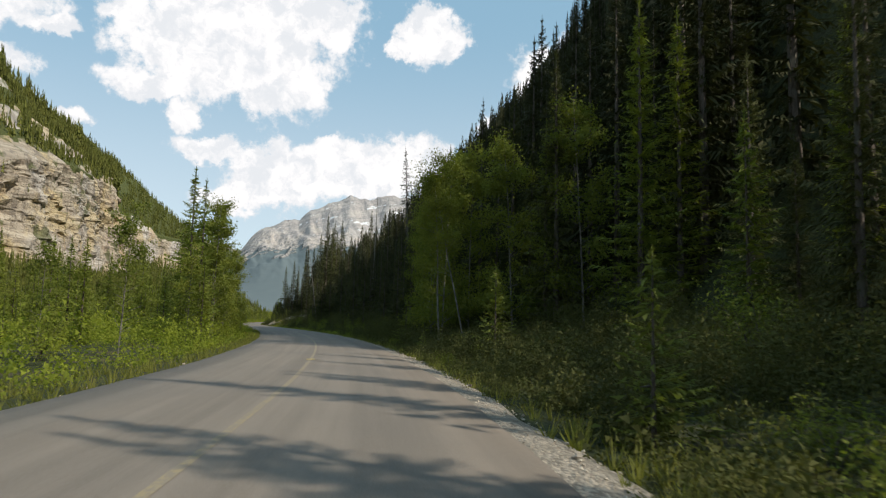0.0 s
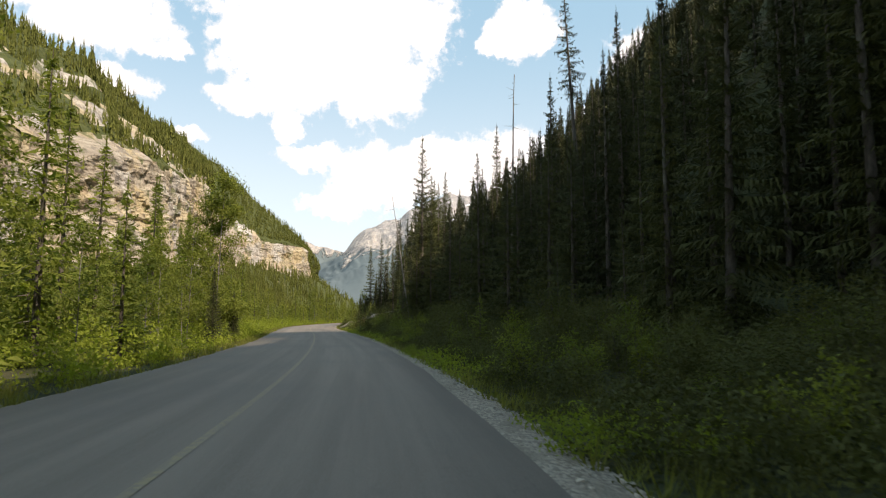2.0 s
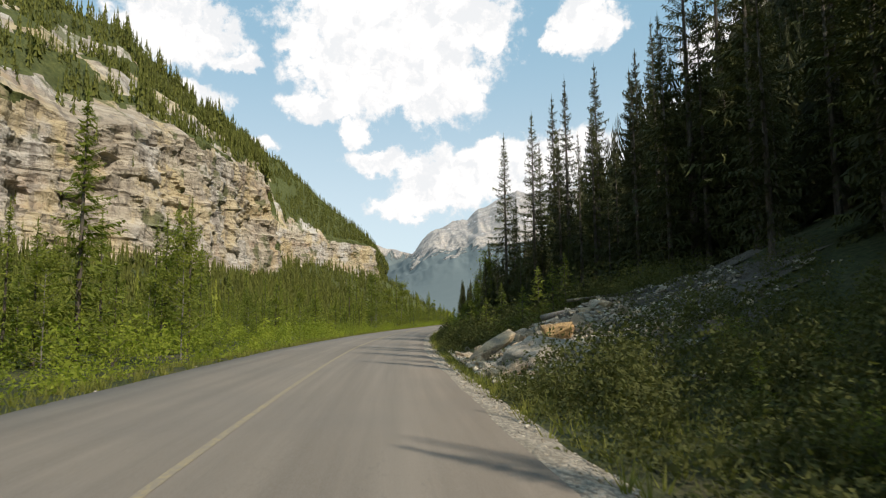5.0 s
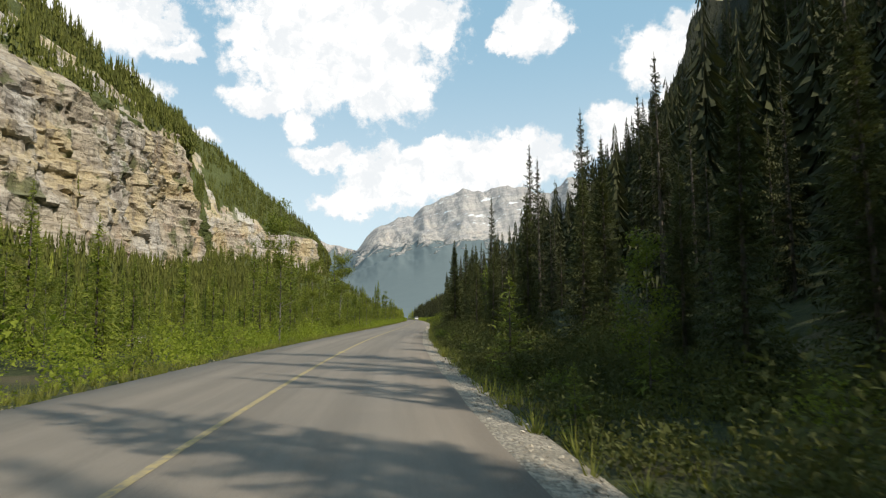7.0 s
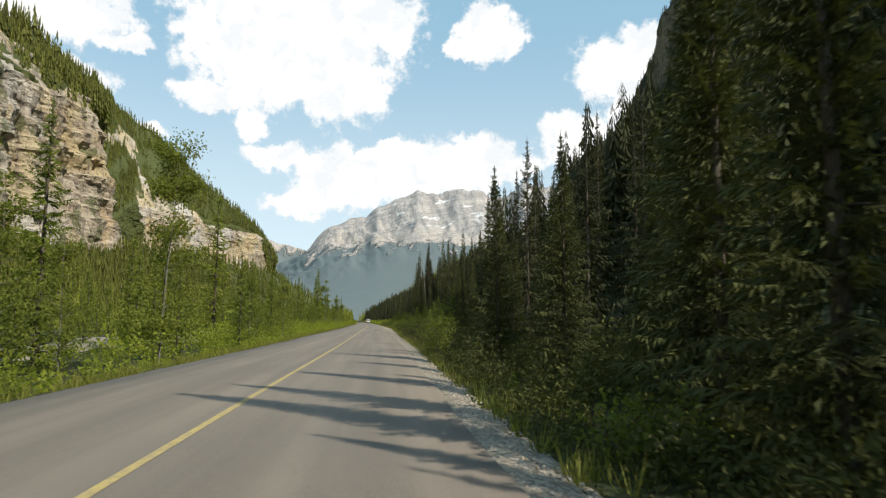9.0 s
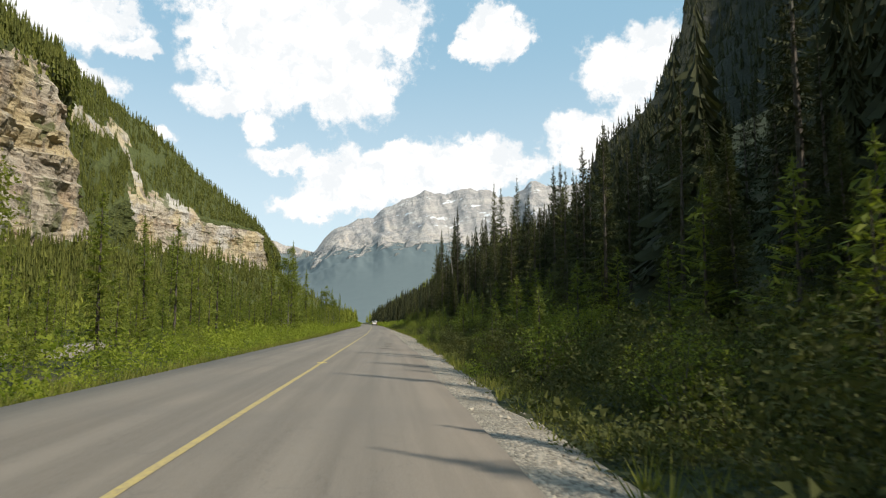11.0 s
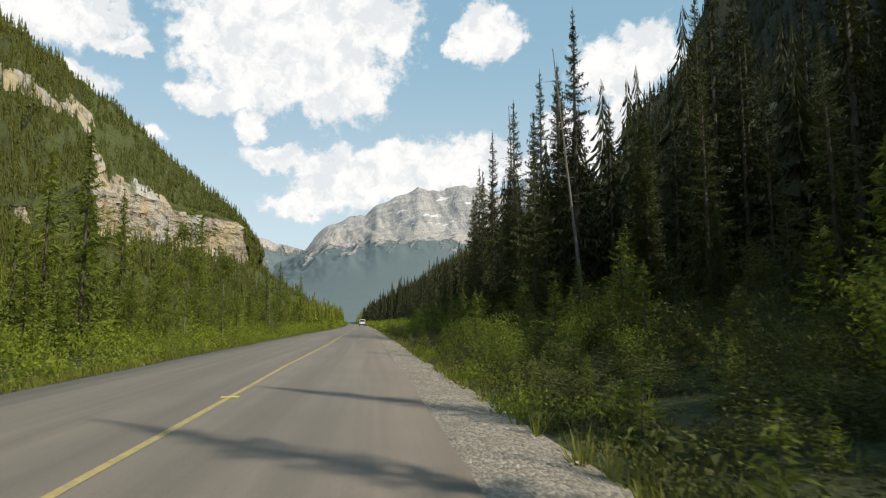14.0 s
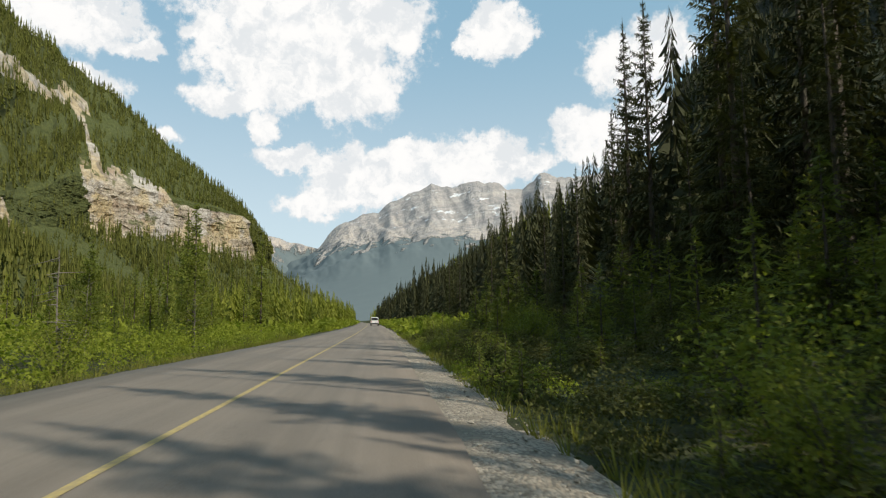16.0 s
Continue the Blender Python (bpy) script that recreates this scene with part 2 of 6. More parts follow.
def cliff_material():
    m, n = material("limestone_cliff")
    pos = place_of(n)
    warp = n.vec("MULTIPLY", n.add("ShaderNodeTexNoise", None, Vector=pos, Scale=0.02, Detail=3.0).outputs["Color"], (14, 14, 9))
    bed = n.noise(n.vec("ADD", n.vec("MULTIPLY", pos, (0.012, 0.012, 0.30)), n.vec("MULTIPLY", warp, (0.02, 0.02, 0.22))), 1.0, 5.0, 0.65)
    run = n.noise(n.vec("MULTIPLY", pos, (0.16, 0.16, 0.018)), 1.0, 5.0, 0.6)
    big = n.noise(pos, 0.017, 4.0)
    fine = n.noise(pos, 0.9, 6.0, 0.7)
    c = n.mix(n.ramp(bed, 0.32, 0.68), rgb(0.28, 0.242, 0.192), rgb(0.49, 0.440, 0.355))
    c = n.mix(n.math("MULTIPLY", n.ramp(big, 0.47, 0.56), 0.8), c, n.mix(n.ramp(bed, 0.3, 0.7), rgb(0.33, 0.318, 0.298), rgb(0.54, 0.52, 0.485)))
    c = n.mix(n.math("MULTIPLY", n.ramp(n.noise(pos, 0.030, 5.0, 0.62), 0.47, 0.58), 0.60), c, rgb(0.47, 0.375, 0.195))
    c = n.mix(n.math("MULTIPLY", n.ramp(n.noise(n.vec("ADD", pos, (310.0, 70.0, 40.0)), 0.034, 6.0, 0.66), 0.57, 0.65), 0.42), c, rgb(0.37, 0.26, 0.18))
    c = n.mix(n.math("MULTIPLY", n.ramp(run, 0.53, 0.63), 0.65), c, rgb(0.17, 0.15, 0.13))
    c = n.mix(n.math("MULTIPLY", n.ramp(fine, 0.56, 0.74), 0.35), c, rgb(0.22, 0.185, 0.14))
    c = n.mix(n.math("MULTIPLY", n.ramp(n.noise(pos, 0.055, 5.0, 0.65), 0.57, 0.63), 0.75), c, rgb(0.085, 0.105, 0.036))
    kink = n.vec("MULTIPLY", n.add("ShaderNodeTexNoise", None, Vector=pos, Scale=0.25, Detail=4.0).outputs["Color"], (0.9, 0.9, 0.9))
    joint = n.add("ShaderNodeTexVoronoi", {"feature": "DISTANCE_TO_EDGE"}, Vector=n.vec("ADD", n.vec("MULTIPLY", pos, (0.22, 0.22, 0.10)), kink), Scale=1.0).outputs[0]
    seam = n.noise(n.vec("ADD", n.vec("MULTIPLY", pos, (0.03, 0.03, 0.42)), n.vec("MULTIPLY", warp, (0.05, 0.05, 0.30))), 1.0, 3.0, 0.5)
    c = n.mix(n.math("MULTIPLY", n.ramp(n.math("ABSOLUTE", n.math("SUBTRACT", seam, 0.5)), 0.018, 0.0), 0.5), c, rgb(0.10, 0.083, 0.065))
    c = n.mix(n.math("MULTIPLY", n.ramp(joint, 0.04, 0.0), 0.16), c, rgb(0.12, 0.10, 0.08))
    up = n.math("ADD", n.math("MULTIPLY", n.ramp(joint, 0.0, 0.10), 0.3), n.math("MULTIPLY", seam, 0.8))
    finish(n, c, 0.95, n.math("ADD", up, n.math("ADD", fine, n.math("MULTIPLY", bed, 0.5))), 1.0, specular=0.2)
    return m


def slope_material():
    m, n = material("mountain_slope_soil")
    pos = place_of(n)
    a = n.noise(pos, 0.03, 5.0, 0.6)
    b = n.noise(pos, 0.4, 5.0, 0.65)
    c = n.mix(n.ramp(b, 0.3, 0.7), rgb(0.045, 0.058, 0.020), rgb(0.092, 0.105, 0.036))
    c = n.mix(n.math("MULTIPLY", n.ramp(a, 0.64, 0.70), 0.7), c, rgb(0.36, 0.30, 0.20))
    finish(n, c, 0.95, b, 1.5, specular=0.2)
    return m


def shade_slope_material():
    m, n = material("shaded_slope_soil")
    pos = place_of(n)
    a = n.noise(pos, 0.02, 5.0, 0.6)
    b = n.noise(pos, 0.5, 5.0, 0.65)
    # soil and rock colours darkened: the shade on this mountainside is painted in
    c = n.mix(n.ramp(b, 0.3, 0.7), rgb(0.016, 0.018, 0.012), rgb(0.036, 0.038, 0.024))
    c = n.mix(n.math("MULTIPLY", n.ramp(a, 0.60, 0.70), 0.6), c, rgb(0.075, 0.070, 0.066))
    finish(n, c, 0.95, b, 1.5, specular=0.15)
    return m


def far_rock_material():
    m, n = material("far_limestone_peak")
    pos = place_of(n)
    z = n.add("ShaderNodeSeparateXYZ", None, Vector=pos).outputs[2]
    warp = n.vec("MULTIPLY", n.add("ShaderNodeTexNoise", None, Vector=pos, Scale=0.0019, Detail=3.0).outputs["Color"], (0.3, 0.3, 1.3))
    tilted = n.vec("ADD", pos, n.add("ShaderNodeCombineXYZ", None, Z=n.math("MULTIPLY", n.add("ShaderNodeSeparateXYZ", None, Vector=pos).outputs[0], -0.22)).outputs[0])
    bed = n.noise(n.vec("ADD", n.vec("MULTIPLY", tilted, (0.003, 0.0012, 0.030)), warp), 1.0, 7.0, 0.68)
    gully = n.noise(n.vec("ADD", n.vec("MULTIPLY", pos, (0.045, 0.035, 0.008)), warp), 1.0, 8.0, 0.68)
    c = n.mix(n.ramp(bed, 0.36, 0.64), rgb(0.285, 0.278, 0.276), rgb(0.40, 0.38, 0.36))
    c = n.mix(n.math("MULTIPLY", n.ramp(gully, 0.50, 0.60), 0.35), c, rgb(0.52, 0.475, 0.43))
    # bluish dark mixed in along the gullies paints their shade
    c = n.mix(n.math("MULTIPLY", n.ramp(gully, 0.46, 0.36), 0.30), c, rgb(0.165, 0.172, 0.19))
    edge = n.math("ADD", z, n.math("MULTIPLY", n.math("SUBTRACT", n.noise(n.vec("MULTIPLY", pos, (1.0, 1.0, 0.45)), 0.0030, 7.0, 0.62), 0.5), 460.0))
    edge = n.math("ADD", edge, n.math("MULTIPLY", n.math("SUBTRACT", 0.5, n.noise(n.vec("ADD", n.vec("MULTIPLY", pos, (0.012, 0.010, 0.0016)), warp), 1.0, 5.0, 0.6)), 420.0))
    scree = n.math("MULTIPLY", n.ramp(edge, 640.0, 500.0), n.ramp(gully, 0.42, 0.55))
    c = n.mix(n.math("MULTIPLY", scree, 0.6), c, rgb(0.50, 0.44, 0.375))
    # blue-grey woods: the haze of distance is put into their colour
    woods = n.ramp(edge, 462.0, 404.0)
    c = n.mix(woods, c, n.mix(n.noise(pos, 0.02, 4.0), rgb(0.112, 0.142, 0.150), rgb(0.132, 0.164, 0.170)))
    snow = n.math("MULTIPLY", n.ramp(n.noise(n.vec("MULTIPLY", tilted, (0.010, 0.004, 0.022)), 1.0, 6.0, 0.65), 0.61, 0.63), n.ramp(edge, 560.0, 640.0))
    c = n.mix(n.math("MULTIPLY", snow, 0.85), c, rgb(0.74, 0.77, 0.80))
    finish(n, c, 0.95, n.math("MULTIPLY", n.math("ADD", gully, bed), n.math("SUBTRACT", 1.0, n.math("MULTIPLY", woods, 1.0))), 16.0, specular=0.1)
    return m


def boulder_material(name="limestone_boulder", warm=0.0, tone=rgb(0.52, 0.40, 0.25)):
    m, n = material(name)
    pos = place_of(n)
    ran = n.add("ShaderNodeObjectInfo").outputs["Random"]
    a = n.noise(pos, 1.6, 5.0, 0.65)
    b = n.noise(pos, 16.0, 6.0, 0.7)
    c = n.mix(n.ramp(a, 0.32, 0.68), rgb(0.25, 0.22, 0.175), rgb(0.50, 0.455, 0.375))
    c = n.mix(n.math("MULTIPLY", n.ramp(ran, 0.45, 0.9), 0.6), c, rgb(0.42, 0.29, 0.165))
    c = n.mix(n.math("MULTIPLY", n.ramp(a, 0.25, 0.6), warm), c, tone)
    c = n.mix(n.math("MULTIPLY", n.ramp(b, 0.52, 0.7), 0.5), c, rgb(0.15, 0.135, 0.115))
    up = n.add("ShaderNodeSeparateXYZ", None, Vector=n.add("ShaderNodeNewGeometry").outputs["Normal"]).outputs[2]
    c = n.mix(n.math("MULTIPLY", n.ramp(n.noise(pos, 3.0, 4.0), 0.6, 0.7), n.ramp(up, 0.3, 0.8)), c, rgb(0.12, 0.13, 0.07))
    bend = n.vec("ADD", n.vec("MULTIPLY", pos, (1.1, 1.1, 1.7)), n.vec("MULTIPLY", n.add("ShaderNodeTexNoise", None, Vector=pos, Scale=1.5, Detail=4.0).outputs["Color"], (1.1, 1.1, 1.1)))
    crack = n.add("ShaderNodeTexVoronoi", {"feature": "DISTANCE_TO_EDGE"}, Vector=bend, Scale=1.0).outputs[0]
    c = n.mix(n.math("MULTIPLY", n.ramp(crack, 0.018, 0.0), n.math("MULTIPLY", n.ramp(n.noise(pos, 0.9, 2.0), 0.45, 0.6), 0.6)), c, rgb(0.06, 0.052, 0.042))
    tall = n.math("ADD", n.math("ADD", a, n.math("MULTIPLY", b, 0.7)), n.math("MULTIPLY", n.ramp(crack, 0.0, 0.04), 0.15))
    finish(n, c, 0.92, tall, 0.12, specular=0.2)
    return m


def plain_material(name, colour, rough, metallic=0.0):
    m, n = material(name)
    pos = place_of(n)
    c = n.mix(n.ramp(n.noise(pos, 3.0, 4.0), 0.4, 0.8), colour, tuple(x * 0.85 for x in colour[:3]) + (1.0,))
    finish(n, c, rough, metallic=metallic)
    return m


RUBBLE = stone_material("rubble_stone", rgb(0.12, 0.10, 0.075), rgb(0.46, 0.415, 0.33))
ASPHALT, PAINT, GRAVEL, STONE, SOIL = asphalt_material(), paint_material(), gravel_material(), stone_material(), ground_material()
NEEDLE = leaf_material("spruce_needles", rgb(0.036, 0.042, 0.019), rgb(0.098, 0.104, 0.036), (1.4, 1.5, 0.7, 1.0), 0.4, 0.15)
GREEN_NEEDLE = leaf_material("valley_spruce_needles", rgb(0.086, 0.116, 0.025), rgb(0.205, 0.230, 0.044), (1.4, 1.5, 0.6, 1.0), 0.5, 0.34)
YOUNG = leaf_material("young_fir_needles", rgb(0.088, 0.112, 0.028), rgb(0.200, 0.222, 0.046), (1.3, 1.4, 0.6, 1.0), 0.5, 0.35)
LEAF = leaf_material("aspen_leaves", rgb(0.082, 0.112, 0.024), rgb(0.200, 0.222, 0.044), (1.4, 1.4, 0.6, 1.0), 0.45, 0.42)
SHRUB = leaf_material("willow_leaves", rgb(0.095, 0.130, 0.026), rgb(0.220, 0.235, 0.044), (1.3, 1.4, 0.6, 1.0), 0.4, 0.4)
SHRUB_MASS = leaf_material("shrub_leaves", rgb(0.100, 0.140, 0.022), rgb(0.310, 0.345, 0.048), (1.3, 1.4, 0.6, 1.0), 0.25, 0.45, island=True)
# darker copy of shrub_leaves: the shade of the east bank put into the colour
SHADED_SHRUB = leaf_material("shrub_leaves_shaded", rgb(0.038, 0.044, 0.017), rgb(0.112, 0.118, 0.037), (1.3, 1.35, 0.7, 1.0), 0.3, 0.28, island=True)
WOODS = leaf_material("woodland_needles", rgb(0.084, 0.107, 0.023), rgb(0.285, 0.304, 0.052), (1.4, 1.5, 0.6, 1.0), 0.2, 0.32, island=True)
HILL_WOODS = leaf_material("hillside_needles", rgb(0.050, 0.062, 0.020), rgb(0.185, 0.195, 0.046), (1.4, 1.5, 0.6, 1.0), 0.55, 0.25, island=True)
# two darkened copies of the spruce needles: forest shade put into their colour
WOODS_SHADE = leaf_material("shaded_woods_needles", rgb(0.022, 0.026, 0.014), rgb(0.056, 0.060, 0.025), (1.3, 1.4, 0.6, 1.0), 0.5, 0.1, island=True)
SHADED_NEEDLE = leaf_material("shaded_forest_needles", rgb(0.024, 0.029, 0.015), rgb(0.066, 0.070, 0.028), (1.3, 1.4, 0.6, 1.0), 0.4, 0.12)
GRASS = leaf_material("roadside_grass_blades", rgb(0.100, 0.120, 0.026), rgb(0.230, 0.225, 0.060), (1.3, 1.3, 0.6, 1.0), 0.5, 0.4, island=True)
ROADSIDE_NEEDLE = leaf_material("roadside_spruce_needles", rgb(0.031, 0.039, 0.017), rgb(0.090, 0.098, 0.034), (1.4, 1.5, 0.7, 1.0), 0.35, 0.15)
BARK = bark_material("spruce_bark", rgb(0.045, 0.037, 0.03), rgb(0.12, 0.10, 0.082))
PALE_BARK = bark_material("aspen_bark", rgb(0.055, 0.05, 0.042), rgb(0.22, 0.205, 0.175), 2.5)
DEAD = bark_material("bleached_dead_wood", rgb(0.10, 0.088, 0.075), rgb(0.235, 0.215, 0.19))
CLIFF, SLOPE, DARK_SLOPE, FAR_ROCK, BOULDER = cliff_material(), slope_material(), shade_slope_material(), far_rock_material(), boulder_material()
TAN_BOULDER = boulder_material("tan_limestone_boulder", 0.85)
RUST_BOULDER = boulder_material("rust_stained_boulder", 0.95, rgb(0.55, 0.34, 0.15))


# ---- mesh helpers ----
def mesh_from(name, verts, faces, mats, index=None, smooth=False, uv=None):
    """A mesh from arrays: faces is an (n, 3) or (n, 4) array."""
    verts, faces = np.asarray(verts, np.float32), np.asarray(faces, np.int32)
    me = bpy.data.meshes.new(name)
    n, k = faces.shape
    me.vertices.add(len(verts))
    me.vertices.foreach_set("co", verts.ravel())
    me.loops.add(n * k)
    me.loops.foreach_set("vertex_index", faces.ravel())
    me.polygons.add(n)
    me.polygons.foreach_set("loop_start", np.arange(0, n * k, k, dtype=np.int32))
    me.polygons.foreach_set("loop_total", np.full(n, k, np.int32))
    for mt in mats if isinstance(mats, (list, tuple)) else [mats]:
        me.materials.append(mt)
    if index is not None:
        me.polygons.foreach_set("material_index", np.asarray(index, np.int32))
    me.polygons.foreach_set("use_smooth", np.full(n, smooth, bool))
    if uv is not None:
        layer = me.uv_layers.new(name="UVMap")
        layer.data.foreach_set("uv", np.asarray(uv, np.float32)[faces.ravel()].ravel())
    me.update(calc_edges=True)
    me.validate()
    return me


def grid_faces(rows, cols):
    i = np.arange(rows - 1)[:, None] * cols + np.arange(cols - 1)[None, :]
    return np.stack([i, i + 1, i + cols + 1, i + cols], -1).reshape(-1, 4)


def _hash(ix, iy, iz, seed):
    h = (ix * 374761393 + iy * 668265263 + iz * 2147483647 + seed * 974711) & 0xFFFFFFFF
    h = ((h ^ (h >> 13)) * 1274126177) & 0xFFFFFFFF
    return ((h ^ (h >> 16)) & 0xFFFF) / 65535.0


def value_noise(x, y, z=0.0, seed=0):
    x, y, z = np.broadcast_arrays(np.asarray(x, float), np.asarray(y, float), np.asarray(z, float))
    ix, iy, iz = (np.floor(a).astype(np.int64) for a in (x, y, z))
    fx, fy, fz = x - ix, y - iy, z - iz
    fx, fy, fz = (f * f * (3 - 2 * f) for f in (fx, fy, fz))
    total = 0
    for a in (0, 1):
        for b in (0, 1):
            for c in (0, 1):
                w = (fx if a else 1 - fx) * (fy if b else 1 - fy) * (fz if c else 1 - fz)
                total = total + w * _hash(ix + a, iy + b, iz + c, seed)
    return total


def fbm(x, y, z=0.0, seed=0, octaves=4, gain=0.5):
    total, amp, norm = 0, 1.0, 0
    for o in range(octaves):
        total = total + amp * value_noise(np.asarray(x) * 2 ** o, np.asarray(y) * 2 ** o, np.asarray(z) * 2 ** o, seed + 17 * o)
        norm += amp
        amp *= gain
    return total / norm


def part(name, me, parent, label=""):
    ob = new(name, me)
    ob.parent = parent
    return tagged(ob, label)


# ---- the road's line: heading (degrees left of +y) against distance along it ----
HEAD_S = (-260, -120, -40, 0, 26, 52, 78, 104, 130, 155, 181, 207, 233, 258, 285, 310, 349, 375, 414, 560, 700, 1300)
HEAD = (-24, -12, 0.5, 5.4, 9.3, 14.1, 18.4, 20.4, 20.0, 17.6, 15.2, 12.8, 11.0, 11.0, 11.6, 11.05, 10.9, 11.8, 12.15, 13.2, 13.8, 14.0)
S0, S1 = -240, 1300
line_s = np.arange(S0, S1 + 1.0)
_h = np.interp(line_s, HEAD_S, HEAD)
_h = np.radians(np.convolve(np.pad(_h, 8, "edge"), np.ones(17) / 17, "valid"))
line_x = np.concatenate([[0], np.cumsum(-np.sin((_h[1:] + _h[:-1]) / 2))])
line_y = np.concatenate([[0], np.cumsum(np.cos((_h[1:] + _h[:-1]) / 2))])
line_x -= np.interp(0, line_s, line_x)
line_y -= np.interp(0, line_s, line_y)


def at(s, d):
    """Plan place at distance s along the line, d to the right of it."""
    h = np.interp(s, line_s, _h)
    return np.interp(s, line_s, line_x) + np.cos(h) * d, np.interp(s, line_s, line_y) + np.sin(h) * d


def along(x, y):
    """s and d of plan places (arrays)."""
    x, y = np.asarray(x, float).ravel(), np.asarray(y, float).ravel()
    s = np.empty_like(x)
    cx, cy, cs = line_x[::4], line_y[::4], line_s[::4]
    for k in range(0, len(x), 4000):
        i = ((x[k:k + 4000, None] - cx) ** 2 + (y[k:k + 4000, None] - cy) ** 2).argmin(1)
        s[k:k + 4000] = cs[i]
    for _ in range(3):
        h = np.interp(s, line_s, _h)
        s = s + np.clip((x - np.interp(s, line_s, line_x)) * -np.sin(h) + (y - np.interp(s, line_s, line_y)) * np.cos(h), -4, 4)
    h = np.interp(s, line_s, _h)
    return s, (x - np.interp(s, line_s, line_x)) * np.cos(h) + (y - np.interp(s, line_s, line_y)) * np.sin(h)


def centre_d(s):
    return np.interp(s, (0, 14, 32, 50, 84, 108, 148, 161, 175, 226, 243, 303, 328, 342, 359, 370, 381, 400, 420, 432, 470, 560), (-1.58, -1.48, -1.55, -1.65, -1.71, -1.70, -2.13, -2.26, -2.2, -2.17, -2.2, -2.04, -2.13, -2.22, -2.30, -2.40, -2.53, -2.44, -2.55, -2.54, -2.4, -2.1))


def right_d(s):
    return np.interp(s, (0, 12, 30, 48, 83, 95, 112, 140, 160, 190, 226, 240, 270, 303, 310, 322, 341, 360, 381, 420, 470, 560), (1.65, 1.76, 1.65, 1.55, 1.51, 1.6, 1.5, 1.15, 1.0, 1.0, 1.0, 0.95, 1.05, 1.17, 1.28, 1.12, 0.92, 0.8, 0.69, 0.63, 0.8, 1.1))


def left_d(s):
    return np.interp(s, (0, 20, 55, 95, 160, 195, 220, 248, 310, 340, 392, 432, 480, 560), (-4.85, -4.75, -5.3, -5.15, -6.1, -5.75, -5.65, -5.85, -5.95, -6.2, -6.95, -7.0, -6.2, -5.6))


def shoulder_w(s):
    return np.interp(s, (0, 10, 40, 90, 140, 190, 250, 300, 328, 341, 356, 381, 420, 450, 520), (0.55, 0.5, 0.55, 0.5, 0.42, 0.45, 0.5, 0.75, 1.0, 1.45, 1.2, 0.98, 0.95, 0.75, 0.6))


# ---- lie of the land ----
def slide(s, d):
    """Fan of fallen rock beside the road."""
    return np.clip(1 - np.abs(s - 154) / 13.0, 0, 1) * np.clip((d - 2.6) / 5, 0, 1) * 1.5


def height_sd(s, d):
    s, d = np.asarray(s, float), np.asarray(d, float)
    out_r = d - (right_d(s) + shoulder_w(s))
    out_l = -(d - (left_d(s) - 0.5))
    flat = -0.10 + 0 * d
    right = -0.10 - 0.22 * np.clip(out_r / 1.4, 0, 1) + 0.16 * np.clip(out_r - 2.0, 0, 5) + 0.40 * np.clip(out_r - 7, 0, 12) + 0.62 * np.clip(out_r - 19, 0, 400)
    # two steep knolls added beside the first bend to shade the road
    first = np.interp(s, (8, 26, 56, 78), (0.0, 1.0, 1.0, 0.0))
    second = np.interp(s, (52, 66, 92, 108), (0.0, 1.0, 1.0, 0.0))
    right = right + first * 1.45 * np.clip(out_r - 8.5 - 0.09 * np.clip(s, 0, 80), 0, 24)
    right = right + second * 1.5 * np.clip(out_r - 15.5 - 0.10 * np.clip(s - 60, 0, 40), 0, 13)
    spur = np.interp(s, (150, 210, 330, 380), (0.0, 1.0, 1.0, 0.0))
    right = right + spur * 0.5 * np.clip(out_r - 30, 0, 80)
    right = np.minimum(right, 60 + 0.1 * out_r + 40 * spur)
    bank = np.interp(s, (200, 240, 330, 400), (0.0, 0.5, 0.5, 0.1))
    left = -0.10 - (0.35 + bank) * np.clip(out_l / 3.0, 0, 1) + 0.02 * np.clip(out_l - 30, 0, 60) + 0.16 * np.clip(out_l - 90, 0, 500)
    z = np.where(out_r > 0, right, np.where(out_l > 0, left, flat))
    rough = np.clip(np.maximum(out_r, out_l) / 3, 0, 1)
    z = z + rough * ((value_noise(s * 0.35, d * 0.35, 0, 3) - 0.5) * 0.35 + (value_noise(s * 0.07, d * 0.07, 0, 5) - 0.5) * 0.8 * np.clip(np.maximum(out_r, out_l) / 12, 0, 1))
    return z + slide(s, d)


def land(x, y):
    x, y = np.broadcast_arrays(np.asarray(x, float), np.asarray(y, float))
    s, d = along(x, y)
    z = height_sd(s, d).reshape(x.shape)
    s2, d2 = s.reshape(x.shape), d.reshape(x.shape)
    away = np.clip(np.maximum(s2 - 1000, -s2 - 180) / 300, 0, 1)
    away = np.maximum(away, np.clip((np.abs(d2) - 480) / 300, 0, 1))
    return z * (1 - away) + away * -4.0


def axis(lo, hi, fine_lo, fine_hi, step):
    mid = np.arange(fine_lo, fine_hi + step / 2, step)
    grow = [step]
    while sum(grow) < max(fine_lo - lo, hi - fine_hi):
        grow.append(grow[-1] * 1.16)
    steps = np.cumsum(grow)
    return np.concatenate([(fine_lo - steps[fine_lo - steps >= lo])[::-1], mid, fine_hi + steps[fine_hi + steps <= hi]])


gx, gy = axis(-4700, 4700, -130, 30, 1.6), axis(-4700, 4700, -14, 500, 2.4)
GX, GY = np.meshgrid(gx, gy)
GZ = land(GX, GY)
ground = new("ground", mesh_from("ground", np.stack([GX, GY, GZ], -1).reshape(-1, 3), grid_faces(len(gy), len(gx)), SOIL, smooth=True))
tagged(ground, "mossy forest soil with grass along the roadside", "ground", kind="structure")


